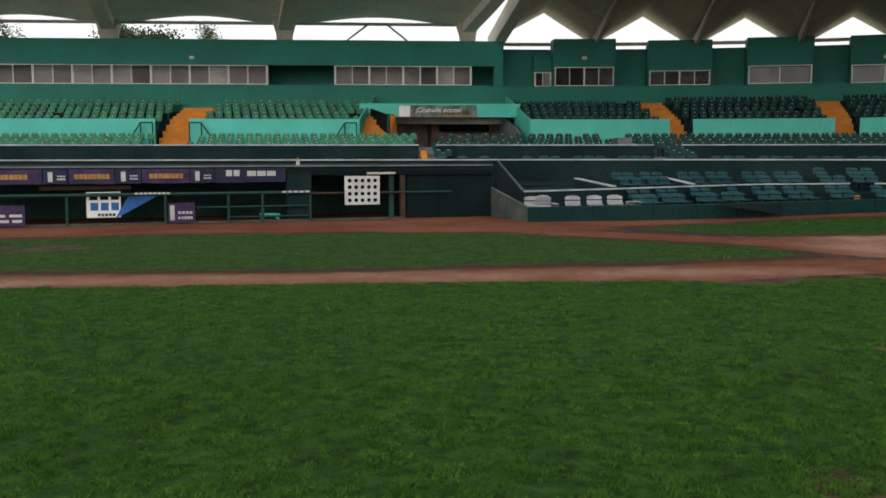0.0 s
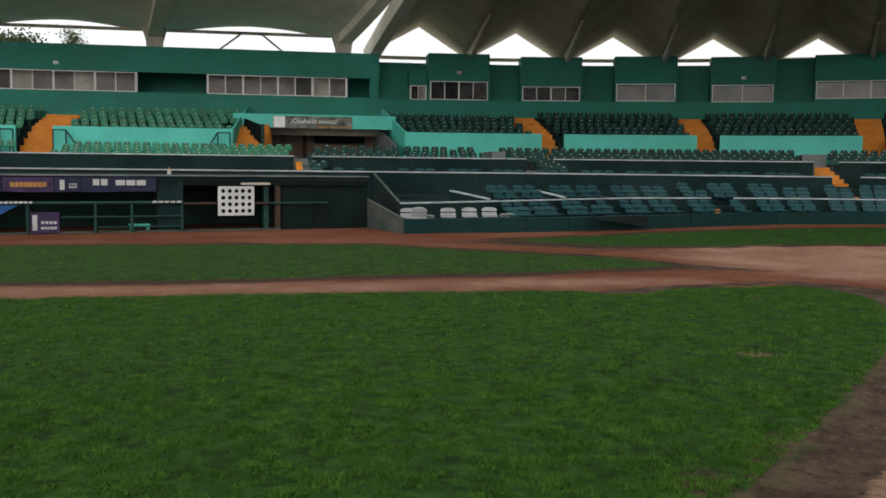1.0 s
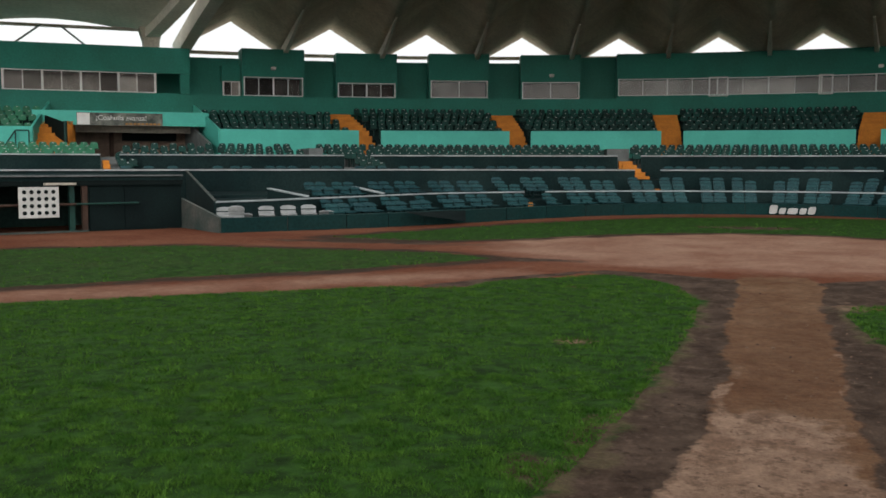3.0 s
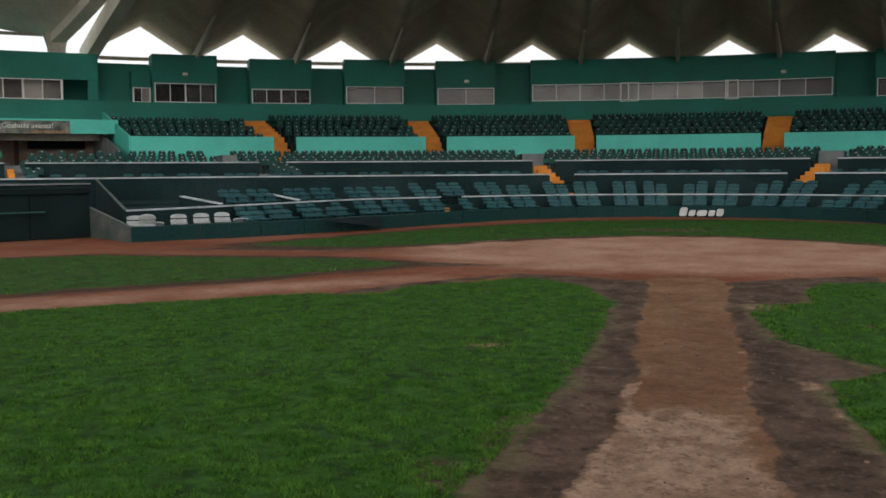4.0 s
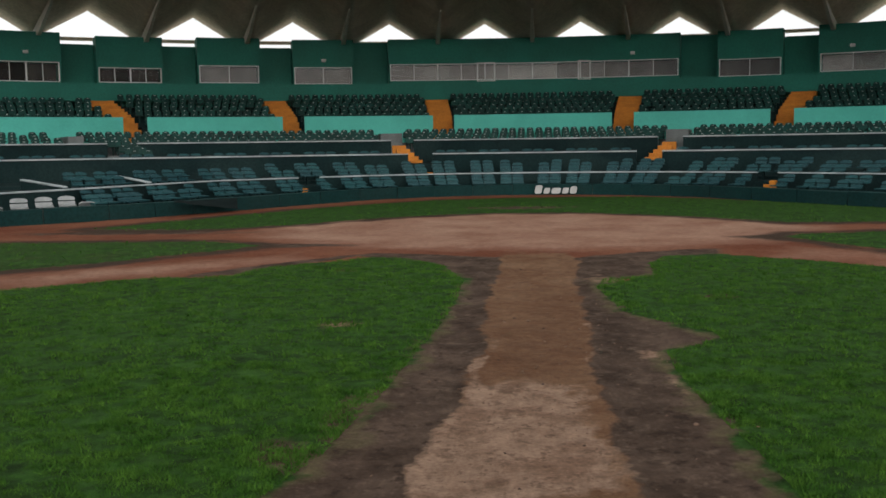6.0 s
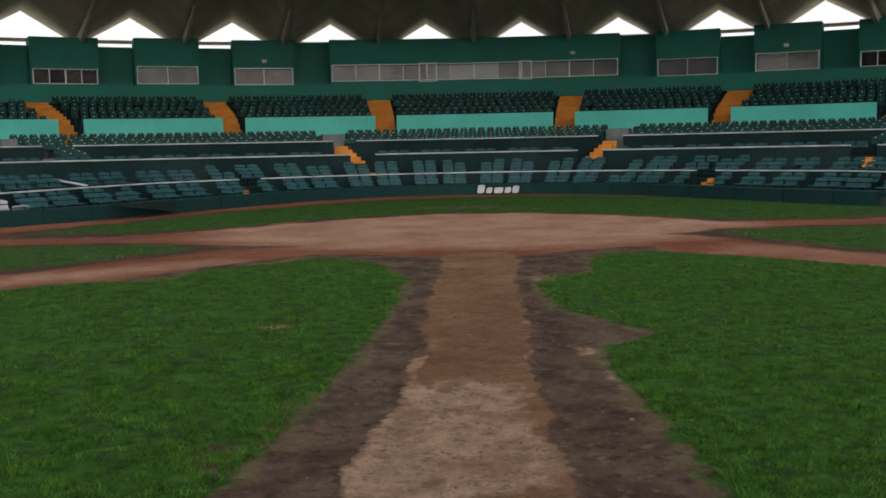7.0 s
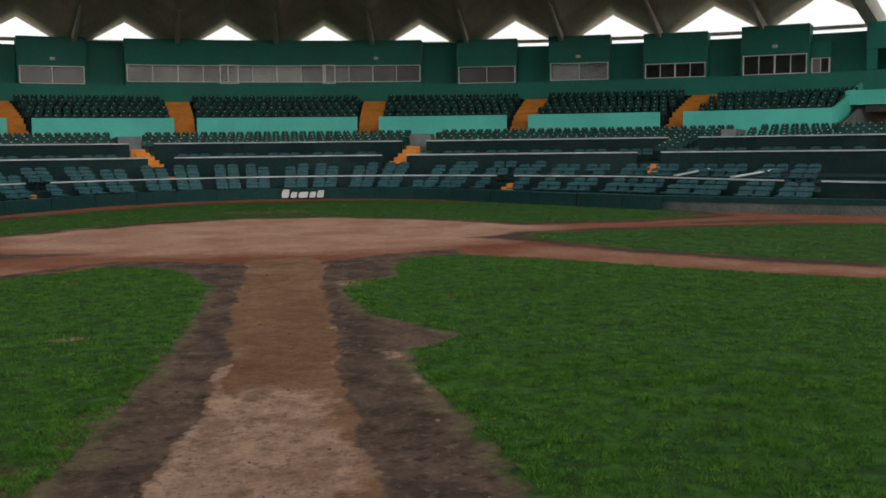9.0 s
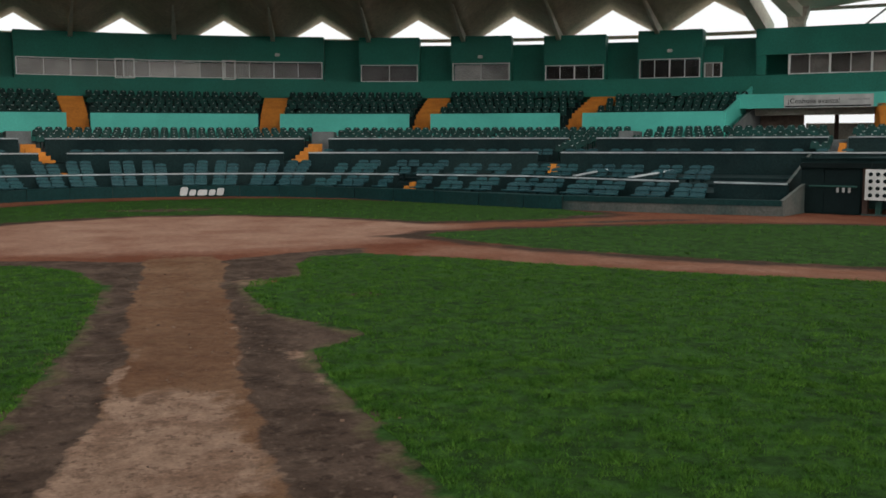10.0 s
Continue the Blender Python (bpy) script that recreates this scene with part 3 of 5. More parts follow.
# ---- middle terrace, upper stand ----
middle = thing("middle_terrace", "grey concrete terrace with dense seat rows", "terrace", kind="structure")
bm = bmesh.new()
for k in range(4):
    band(bm, 32.15 + 0.85 * k, 36.0, -WE, WE, 0.0 if k == 0 else 1.5 + 0.13 * (k - 1), 1.5 + 0.13 * k)
part("terrace_floor", bm, GREY, middle)
for a in (10.5, -10.5, 32.7, -32.7):
    bm = bmesh.new()
    band(bm, 33.0, 35.98, a - (0.8 if abs(a) < 20 else 0.5), a + (0.8 if abs(a) < 20 else 0.5), 1.0, 2.27)
    part("landing", bm, GREY, middle, "grey concrete landing")


def upper_section(a0, a1):
    st = thing("upper_terrace", "teal-fronted upper terrace of seat rows", "terrace", kind="structure")
    bm = bmesh.new()
    band(bm, 36.0, 36.18, a0, a1, 1.6, 3.12)
    part("front_wall", bm, TEAL, st, "bright teal painted front wall")
    bm = bmesh.new()
    for k in range(6 if abs(a0 + a1) > 2 * 28 else 7):
        band(bm, 36.18 + 0.7 * k, 42.0, max(-38.65, fan(a0, 36.18 + 0.7 * k)) if a0 == -38.7 else fan(a0, 36.18 + 0.7 * k), min(38.65, fan(a1, 36.18 + 0.7 * k)) if a1 == 38.7 else fan(a1, 36.18 + 0.7 * k), 1.6 if k == 0 else 2.5 + 0.21 * (k - 1), 2.5 + 0.21 * k)
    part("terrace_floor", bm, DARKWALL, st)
    for e in (a0, a1):
        p0, p1 = cur(36.18, e), cur(41.95, fan(e, 41.95))
        side = (cur(39, e + 0.1) - cur(39, e - 0.1)).normalized() * 0.05
        if min(abs(abs(e) - 38.7), abs(abs(e) - T - 6.9)) < 0.01:
            bm = bmesh.new()
            loft(bm, [p0 - side, p1 - side], [p0 + side, p1 + side], 1.6, [3.12, 4.45])
            part("side_wall", bm, TEAL, st, "teal painted sloping side wall")
        if abs(abs(e) - 38.7) < 0.01:
            out = side * math.copysign(8.0, e)
            bm = bmesh.new()
            loft(bm, [p0 + out - side, p1 + out - side], [p0 + out + side, p1 + out + side], 1.6, [2.5, 3.7])
            part("side_cheek", bm, GREY, st, "bare concrete cheek wall")
    return st


def orange_stairs(a0, a1, n=11):
    st = thing("stair", "orange painted concrete stair between seat blocks", "stairs", "orange stairs of the stand", kind="structure")
    for k in range(n):
        bm = bmesh.new()
        z = min(1.7 + 0.3 * (k + 1), 2.56 + 0.15 * k)
        band(bm, 36.0 + 0.5 * k, 36.5 + 0.5 * k, fan(a0, 36 + 0.5 * k), fan(a1, 36 + 0.5 * k), 1.6, z)
        part("step", bm, ORANGE, st)
    return st


UPPER = [(-38.7, -29.0), (-27.4, -18.1), (-16.55, -7.25), (-5.7, 5.7), (7.25, 16.55), (18.1, 27.4), (29.0, 38.7)]
WING = [(T + 6.9, T + 14.15), (T + 15.6, T + 26.0)]
SECTIONS = UPPER + WING + [(-b, -a) for a, b in WING]
for a0, a1 in SECTIONS:
    upper_section(a0, a1)
for a0, a1 in ((5.7, 7.25), (16.55, 18.1), (27.4, 29.0), (-7.25, -5.7), (-18.1, -16.55), (-29.0, -27.4), (T + 14.15, T + 15.6), (T + 5.6, T + 6.9), (-T - 15.6, -T - 14.15), (-T - 6.9, -T - 5.6)):
    orange_stairs(a0, a1, 11 if abs(a0) < T else 9)


def seat_shape():
    """Backrest, pan and foot of a stadium seat that looks to -y; seat about 0.5 m wide."""
    V, F = [], []

    def prism(front, back):
        b = len(V)
        n = len(front)
        V.extend(front + back)
        F.append([b + i for i in range(n)])
        F.append([b + n + i for i in reversed(range(n))])
        for i in range(n):
            j = (i + 1) % n
            F.append([b + i, b + n + i, b + n + j, b + j])
    outline = [(-0.17, 0.40), (0.17, 0.40), (0.19, 0.58), (0.16, 0.70), (0.08, 0.74), (-0.08, 0.74), (-0.16, 0.70), (-0.19, 0.58)]
    back = ([(x, 0.16 + (z - 0.4) * 0.28, z) for x, z in outline], [(x, 0.20 + (z - 0.4) * 0.28, z) for x, z in outline])
    pan = [(-0.20, -0.20), (-0.12, -0.24), (0.12, -0.24), (0.20, -0.20), (0.19, 0.18), (-0.19, 0.18)]
    pan = ([(x, y, 0.44) for x, y in pan], [(x, y, 0.39) for x, y in pan])
    foot = [(-0.03, -0.05), (0.03, -0.05), (0.03, 0.1), (-0.03, 0.1)]
    foot = ([(x, y, 0.39) for x, y in foot], [(x, y, 0.0) for x, y in foot])
    for p in (back, pan, foot):
        prism(*p)
    k = 0.82
    V = [(x * k, y * k, z * k) for x, y, z in V]
    back, pan, foot = (tuple([(x * k, y * k, z * k) for x, y, z in side] for side in pc) for pc in (back, pan, foot))
    return V, F, (back, pan, foot)


PALEDOT = mat("pale_seat_dot", (0.42, 0.46, 0.44), (0.3, 0.33, 0.32), 3.0, 0.5, 20, 0.2, 0.0)
SV, SF, SPIECES = seat_shape()


def seat_block(places, material, label, group):
    """Many joined seats: places are (x, y, z, heading)."""
    base = np.array(SV)
    verts, faces, tags = [], [], []
    for x, y, z, h in places:
        c, s = math.cos(h), math.sin(h)
        off = len(verts) * len(SV)
        v = np.stack([base[:, 0] * c - base[:, 1] * s + x, base[:, 0] * s + base[:, 1] * c + y, base[:, 2] + z], 1)
        verts.append(v)
        faces += [[i + off for i in f] for f in SF]
        # a small pale quad high on the backrest
        for u, w in ((-0.035, 0.553), (0.035, 0.553), (0.035, 0.578), (-0.035, 0.578)):
            t = 0.131 + (w - 0.328) * 0.28 - 0.012
            tags.append((u * c - t * s + x, u * s + t * c + y, w + z))
    me = bpy.data.meshes.new("seat_rows")
    nv, nf = len(verts) * len(SV), len(faces)
    faces += [[nv + 4 * i + j for j in range(4)] for i in range(len(places))]
    me.from_pydata(np.concatenate(verts + [np.array(tags)]).tolist(), [], faces)
    me.materials.append(material)
    me.materials.append(PALEDOT)
    me.polygons.foreach_set("material_index", [0] * nf + [1] * len(places))
    return tagged(new("seat_rows", me), label, "seats", group, kind="stuff")


rnd = random.Random(4)


def row_places(r, a0, a1, z, pitch=0.385, shift=0.0):
    out = []
    ln = (cur(r, a1) - cur(r, a0)).length if abs(a0) >= T else radians(a1 - a0) * r
    k = int(ln / pitch)
    for i in range(k):
        a = a0 + (i + 0.5 + shift) * (a1 - a0) / k
        p = cur(r, a)
        if rnd.random() < 0.015:
            continue
        out.append((p.x + rnd.uniform(-0.015, 0.015), p.y + rnd.uniform(-0.015, 0.015), z, heading(r, a) + rnd.uniform(-0.03, 0.03)))
    return out


for a0, a1 in SECTIONS:
    pl = []
    for k in range(7):
        if abs(a0 + a1) / 2 > 28 and k > 5:
            continue
        rr = 36.18 + 0.7 * k + 0.42
        pl += row_places(rr, fan(a0 + (0.9 if a0 == -38.7 else 0.2), rr), fan(a1 - (0.9 if a1 == 38.7 else 0.2), rr), 2.5 + 0.21 * k, shift=0.25 * (-1) ** k)
    green = a0 > T
    seat_block(pl, SEATGREEN if green else SEATDARK, "rows of green plastic seats on the upper terrace" if green else "rows of dark green plastic seats on the upper terrace", "upper seat rows")

MIDDLE = [(-9.4, 9.4), (11.2, 31.6), (32.9, 39.2), (T + 0.0, T + 4.0), (T + 4.7, T + 13.9), (T + 15.8, T + 26)]
MIDDLE += [(-b, -a) for a, b in MIDDLE[1:]]
for a0, a1 in MIDDLE:
    pl = []
    for k in range(4):
        rr = 32.15 + 0.85 * k + 0.5
        pl += row_places(rr, fan(a0 + 0.15, rr, 32), fan(a1 - 0.15, rr, 32), 1.5 + 0.13 * k, shift=0.25 * (-1) ** k)
    green = a0 > T + 4.5
    seat_block(pl, SEATGREEN if green else SEATDARK, "dense rows of green plastic seats behind a parapet", "middle seat rows")

for s in (1, -1):
    pl = []
    for k in range(5):
        rr = 32.6 - 0.55 * k
        pl += row_places(rr, *sorted((s * (29.0 - 0.25 * k), s * (30.9 - 0.25 * k))), 1.5 - 0.1 * k)
    seat_block(pl, SEATDARK, "short stepped rows of dark green seats in the parapet gap", "aisle seat rows")
    pl = []
    for k in range(4):
        pl += row_places(32.75 - 0.55 * k, *sorted((s * (T + 2.9 + 0.12 * k), s * (T + 4.05 - 0.05 * k))), 1.45 - 0.12 * k)
    seat_block(pl, SEATDARK, "short stepped rows of dark green seats beside the wing stair", "aisle seat rows")
# lower stairs
for a in (10.0, -10.0, T + 4.3, -T - 4.3):
    st = thing("stair", "orange painted stair down through the lower boxes", "stairs", "orange stairs of the stand", kind="structure")
    for k in range(9):
        bm = bmesh.new()
        band(bm, 32.6 - 0.5 * (k + 1), 32.6 - 0.5 * k, *((a - 0.5 - (0.28 * k if a > 0 else -0.28 * k), a + 0.5 - (0.28 * k if a > 0 else -0.28 * k)) if abs(a) < T else (a - 0.12, a + 0.12)), 0.0, 1.75 - 0.15 * k)
        part("step", bm, ORANGE, st)

# ---- back facade and boxes ----
facade = thing("facade", "green painted rear wall of the grandstand", "wall", kind="structure")
bm = bmesh.new()
band(bm, 43.6, 43.85, -T, T, 1.6, 6.92)
band(bm, 43.62, 43.83, -12.5, 12.5, 6.922, 7.2)
part("rear_wall", bm, GREEN, facade)
bm = bmesh.new()
band(bm, 42.0, 43.6, -T, T, 4.1, 4.95)
part("ledge", bm, GREEN, facade)
bm = bmesh.new()
band(bm, 43.86, 44.1, -T, T, 7.13, 7.29)
part("beam", bm, SHELL, facade)


def window_band(parent, r, a0, a1, z0, z1, panes, frame_mat=BRIGHT, pane_mat=GLASS):
    """A glazed strip: outer frame, mullions, panes."""
    w = new("window")
    w.parent = parent
    da = (a1 - a0) / panes
    bm = bmesh.new()
    t = 0.04
    band(bm, r - 0.05, r + 0.03, a0, a1, z0, z0 + t)
    band(bm, r - 0.05, r + 0.03, a0, a1, z1 - t, z1)
    for i in range(panes + 1):
        a = a0 + da * i
        e = 0.05 if i % 2 == 0 else 0.022
        band(bm, r - 0.06, r + 0.035, a - e, a + e, z0, z1)
    part("window_frame", bm, frame_mat, w)
    for i in range(panes):
        bm = bmesh.new()
        band(bm, r - 0.012, r, a0 + da * i + 0.03, a0 + da * (i + 1) - 0.03, z0 + t, z1 - t)
        g = part("pane", bm, pane_mat, w)
        g.visible_shadow = False
    return w


def press_box(a0, a1, wz0, wz1, top, panes, room=INSIDE, r0=42.2, r1=43.58):
    b = thing("press_box", "dark green press box with sliding windows under the roof", "press box", "press boxes", kind="structure")
    bm = bmesh.new()
    band(bm, r0, r1, a0, a1, wz1, top)
    part("upper_wall", bm, GREEN, b)
    bm = bmesh.new()
    band(bm, r0, r1, a0, a1, 4.96, wz0)
    part("lower_wall", bm, GREEN, b)
    for e in (a0, a1):
        bm = bmesh.new()
        s = 0.12 if e == a0 else -0.12
        band(bm, r0, r1, min(e, e + s), max(e, e + s), wz0, wz1)
        part("side_wall", bm, GREEN, b)
    bm = bmesh.new()
    band(bm, r1 - 0.1, r1 - 0.02, a0 + 0.15, a1 - 0.15, wz0, wz1)
    part("back_wall", bm, room, b)
    window_band(b, r0 + 0.06, a0 + 0.13, a1 - 0.13, wz0, wz1, panes, BRIGHT, DUSTYGLASS if room is INSIDE else GLASS)
    return b


central = press_box(-10.1, 10.1, 5.1, 5.96, 7.22, 12)
for a0, a1 in ((2.65, 3.85), (-4.0, -3.2)):
    bm = bmesh.new()
    for e in (a0, a1):
        band(bm, 42.14, 42.2, e - 0.05, e + 0.05, 5.03, 5.99)
    band(bm, 42.14, 42.2, a0, a1, 5.93, 5.99)
    band(bm, 42.14, 42.2, a0, a1, 5.03, 5.07)
    part("sliding_frame", bm, BRIGHT, central, "white sliding window frame")
for s in (1, -1):
    for c, w0, w1, top, n in ((14.65, 4.96, 5.82, 7.2, 2), (21.05, 5.01, 5.89, 7.25, 2), (27.5, 4.99, 5.72, 7.2, 4), (33.87, 4.98, 5.92, 7.3, 4)):
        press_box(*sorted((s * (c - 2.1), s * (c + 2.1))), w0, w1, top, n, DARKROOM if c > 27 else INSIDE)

for s in (1, -1):
    bm = bmesh.new()
    for z0, z1 in ((4.95, 4.995), (5.725, 6.5)):
        band(bm, 42.85, 43.6, *sorted((s * 36.0, s * 37.2)), z0, z1)
    part("window_bay", bm, GREEN, facade)
    window_band(facade, 42.9, *sorted((s * 36.05, s * 37.1)), 5.0, 5.72, 2)
    bm = bmesh.new()
    band(bm, 42.94, 42.98, *sorted((s * 36.05, s * 36.55)), 5.0, 5.72)
    part("blind", bm, INSIDE, facade, "pale lowered blind")
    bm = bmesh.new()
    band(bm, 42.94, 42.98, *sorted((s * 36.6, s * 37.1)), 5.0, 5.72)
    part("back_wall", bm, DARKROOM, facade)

# ---- roof ----


def ridge(a):
    return 8.16 + 0.64 * (a / 36.0) ** 2


def roof_point(a, t):
    """t = 0 at the rear edge, 1 at the front edge over the seats."""
    r = 44.0 - 20.0 * t
    k = a / BAY
    u = abs((k - math.floor(k)) * 2 - 1)
    if u < 1e-9:
        u = 0.0
    fold = u * (1 - 0.6 * t) + (u * u) * 0.6 * t
    z = max(ridge(a) - 1.5 * fold + 3.2 * t - 0.9 * t * t, 7.17 + 1.6 * t)  # the valleys flatten out over the rear wall
    p = cur(r, a * (1 - 0.02 * t))
    return Vector((p.x, p.y, z))


for i in range(-6, 6):
    bm = bmesh.new()
    nu, nt = 12, 14
    top, bot = [], []
    for j in range(nt + 1):
        top.append([]), bot.append([])
        for q in range(nu + 1):
            a = max(-T, min(T, (i + q / nu) * BAY))
            v = roof_point(a + (1e-7 if q == 0 else -1e-7 if q == nu else 0), j / nt)
            bot[-1].append(bm.verts.new(v))
            top[-1].append(bm.verts.new(v + Vector((0, 0, 0.14))))
    for j in range(nt):
        for q in range(nu):
            bm.faces.new((bot[j][q], bot[j + 1][q], bot[j + 1][q + 1], bot[j][q + 1]))
            bm.faces.new((top[j][q], top[j][q + 1], top[j + 1][q + 1], top[j + 1][q]))
    for q in range(nu):
        bm.faces.new((bot[0][q], bot[0][q + 1], top[0][q + 1], top[0][q]))
        bm.faces.new((bot[nt][q + 1], bot[nt][q], top[nt][q], top[nt][q + 1]))
    for j in range(nt):
        bm.faces.new((bot[j + 1][0], bot[j][0], top[j][0], top[j + 1][0]))
        bm.faces.new((bot[j][nu], bot[j + 1][nu], top[j + 1][nu], top[j][nu]))
    o = obj("roof_shell", bm, SHELL, True)
    tagged(o, "folded concrete roof shell with a dark stained underside", "roof", "roof shells", kind="structure")
for i in range(-6, 7):
    bm = bmesh.new()
    a = max(-T, min(T, i * BAY))
    end = abs(i) == 6
    side = (cur(40, a * 0.98 if end else a + 0.5) - cur(40, a * 0.96 if end else a - 0.5)).normalized()
    rows = []
    for j in range(9):
        p = roof_point(a, j / 8 * (1.0 if end else 0.4))
        wide, deep = (0.35, 0.6) if end else (0.15 - 0.013 * j, (0.08, 0.28, 0.36, 0.34, 0.28, 0.2, 0.13, 0.07, 0.02)[j])
        rows.append([bm.verts.new(p + side * wide + Vector((0, 0, 0.1))), bm.verts.new(p - side * wide + Vector((0, 0, 0.1))), bm.verts.new(p - side * wide * 0.8 - Vector((0, 0, deep))), bm.verts.new(p + side * wide * 0.8 - Vector((0, 0, deep)))])
    for u, v in zip(rows, rows[1:]):
        for k in range(4):
            bm.faces.new((u[k], u[(k + 1) % 4], v[(k + 1) % 4], v[k]))
    bm.faces.new(rows[0])
    bm.faces.new(rows[-1])
    tagged(obj("roof_rib", bm, WINGSHELL), "pale tapering concrete fin in the valley of the roof", "rib", "roof ribs", kind="structure")

# ---- wings ----
for s in (1, -1):
    def rng(a, b):
        return (T + a, T + b) if s > 0 else (-T - b, -T - a)
    w = thing("wing_facade", "green painted upper storey of the stand's wing with a long window band", "facade", kind="structure")
    bm = bmesh.new()
    band(bm, 42.0, 42.3, *rng(-0.3, 32), 5.93, 7.15)
    band(bm, 42.3, 45.0, *rng(-0.3, 32), 6.7, 6.9)
    part("parapet", bm, GREEN, w)
    bm = bmesh.new()
    band(bm, 42.0, 42.3, *rng(0.0, 32), 3.96, 4.98)
    part("lower_wall", bm, GREEN, w)
    bm = bmesh.new()
    band(bm, 40.6, 42.0, *rng(6.9, 32), 1.0, 3.955)
    part("stand_back", bm, GREEN, w)
    bm = bmesh.new()
    band(bm, 44.8, 45.0, *rng(-2.5, 32), 3.96, 6.69)
    part("rear_wall", bm, GREEN, w)
    bm = bmesh.new()
    band(bm, 42.3, 44.8, *rng(0.0, 32), 4.8, 4.97)
    part("inner_floor", bm, GREEN, w)
    bm = bmesh.new()
    band(bm, 42.02, 42.28, *rng(-0.25, 0.25), 4.99, 5.92)
    part("column", bm, GREEN, w)
    wins = ((1.41, 8.1, 8), (11.42, 30.0, 20)) if s > 0 else ((1.3, 12.0, 12),)
    for m0, m1, n in wins:
        window_band(w, 42.1, *rng(m0, m1), 4.99, 5.92, n)
        bm = bmesh.new()
        band(bm, 42.8, 42.88, *rng(m0, m1), 4.98, 5.9)
        part("back_wall", bm, INSIDE, w)
    bm = bmesh.new()
    band(bm, 39.0, 39.2, *rng(-0.9, 6.9), 3.31, 3.94)
    part("lintel_wall", bm, TEAL, w)
    bm = bmesh.new()
    band(bm, 39.2, 42.0, *rng(-0.9, 6.9), 3.8, 3.95)
    part("slab", bm, CONCRETE, w)
    bm = bmesh.new()
    band(bm, 40.5, 40.8, *rng(-0.9, 6.9), 3.04, 3.79)
    part("beam", bm, CONCRETE, w, "grey concrete beam over the passage")
    bm = bmesh.new()
    band(bm, 42.4, 42.6, *(rng(-0.9, 6.9) if s > 0 else rng(-0.9, 2.0)), 1.5, 3.8)
    part("passage_wall", bm, PASSAGE, w, "brown boarded rear wall of the passage")
    bm = bmesh.new()
    band(bm, 36.0, 42.4, *rng(-0.9, 6.9), 0.0, 1.9)
    part("passage_floor", bm, GREY, w)
    for m in (3.4, 5.6):
        bm = bmesh.new()
        band(bm, 41.6, 41.85, *rng(m, m + 0.18), 1.9, 3.79)
        part("column", bm, BROWN, w)
    if s > 0:
        # black slab stands in for the shade deep in the passage
        bm = bmesh.new()
        band(bm, 41.9, 42.0, *rng(0.5, 3.0), 2.7, 3.3)
        part("dark_opening", bm, BLACK, w)
    else:
        bm = bmesh.new()
        band(bm, 43.5, 43.6, *rng(2.0, 9.0), 1.9, 2.72)
        part("outer_parapet", bm, CONCRETE, w)
        bm = bmesh.new()
        band(bm, 42.05, 42.35, *rng(2.0, 6.9), 3.08, 3.79)
        part("passage_beam", bm, BROWN, w)
    # banner on the lintel
    bn = thing("banner", "grey printed landscape banner with pale and yellow print" if s > 0 else "white printed slogan banner on a teal wall", "banner")
    bm = bmesh.new()
    band(bm, 38.94, 38.98, *rng(1.45, 5.09), 3.3, 3.86)
    part("sheet", bm, PHOTO if s > 0 else WHITE, bn)

    def on_banner(m, z):
        p = cur(38.93, s * (T + m))
        return (p.x, p.y, z)
    if s > 0:
        for m0, m1, z0, z1, mt, n in ((4.55, 5.07, 3.33, 3.84, BRIGHT, 1), (1.55, 3.1, 3.34, 3.42, RUST, 9)):
            bm = bmesh.new()
            letter_bars(bm, m0, m1, z0, z1, n, on_banner, 0.25 if n > 1 else 0.0)
            part("print", bm, mt, bn)
    else:
        bm = bmesh.new()
        letter_bars(bm, 1.5, 5.0, 3.34, 3.40, 1, on_banner, 0.0)
        part("stripe", bm, BLACK, bn)
        bm = bmesh.new()
        letter_bars(bm, 4.1, 4.95, 3.6, 3.68, 10, on_banner)
        part("print", bm, STEEL, bn)
    txt = bpy.data.curves.new("slogan", 'FONT')
    txt.body, txt.size, txt.extrude = "\u00a1Coahuila avanza!", 0.31, 0.004
    txt.materials.append(BRIGHT if s > 0 else BLACK)
    tob = new("slogan", txt)
    tob.parent = bn
    p, q = (cur(38.92, T + 4.3), cur(38.92, T + 3.0)) if s > 0 else (cur(38.92, -T - 1.6), cur(38.92, -T - 3.0))
    d = (q - p).normalized()
    tob.matrix_basis = Matrix(((d.x, 0, d.y, p.x), (d.y, 0, -d.x, p.y), (0, 1, 0, 3.54 if s > 0 else 3.5), (0, 0, 0, 1)))
    # roof of the wing
    roof = thing("wing_roof", "pale concrete vaulted roof of the wing on tapered piers", "roof", kind="structure")
    piers = (1.5, 10.6, 19.1, 27.6)
    for m0, m1 in zip(piers, piers[1:]):
        bm = bmesh.new()
        N = 16
        rows = []
        for k in range(N + 1):
            m = m0 + (m1 - m0) * k / N
            z = 7.98 + 0.42 * math.sin(math.pi * k / N) ** 1.5
            row = []
            for j in range(9):
                t = j / 8
                p = cur(43.2 - 12.0 * t, s * (T + m - 1.8 * t))
                row.append((p.x, p.y, z + 1.5 * t + 0.5 * t * t))
            rows.append([bm.verts.new(v) for v in row] + [bm.verts.new((v[0], v[1], v[2] + 0.18)) for v in row[::-1]])
        for u, v in zip(rows, rows[1:]):
            for k in range(18):
                bm.faces.new((u[k], u[(k + 1) % 18], v[(k + 1) % 18], v[k]))
        bm.faces.new(rows[0])
        bm.faces.new(rows[-1])
        part("shell", bm, WINGSHELL, roof)
        bm = bmesh.new()
        band(bm, 42.9, 43.15, *rng(m0, m1), 7.99, 8.12)
        part("tie_beam", bm, CONCRETE, roof)
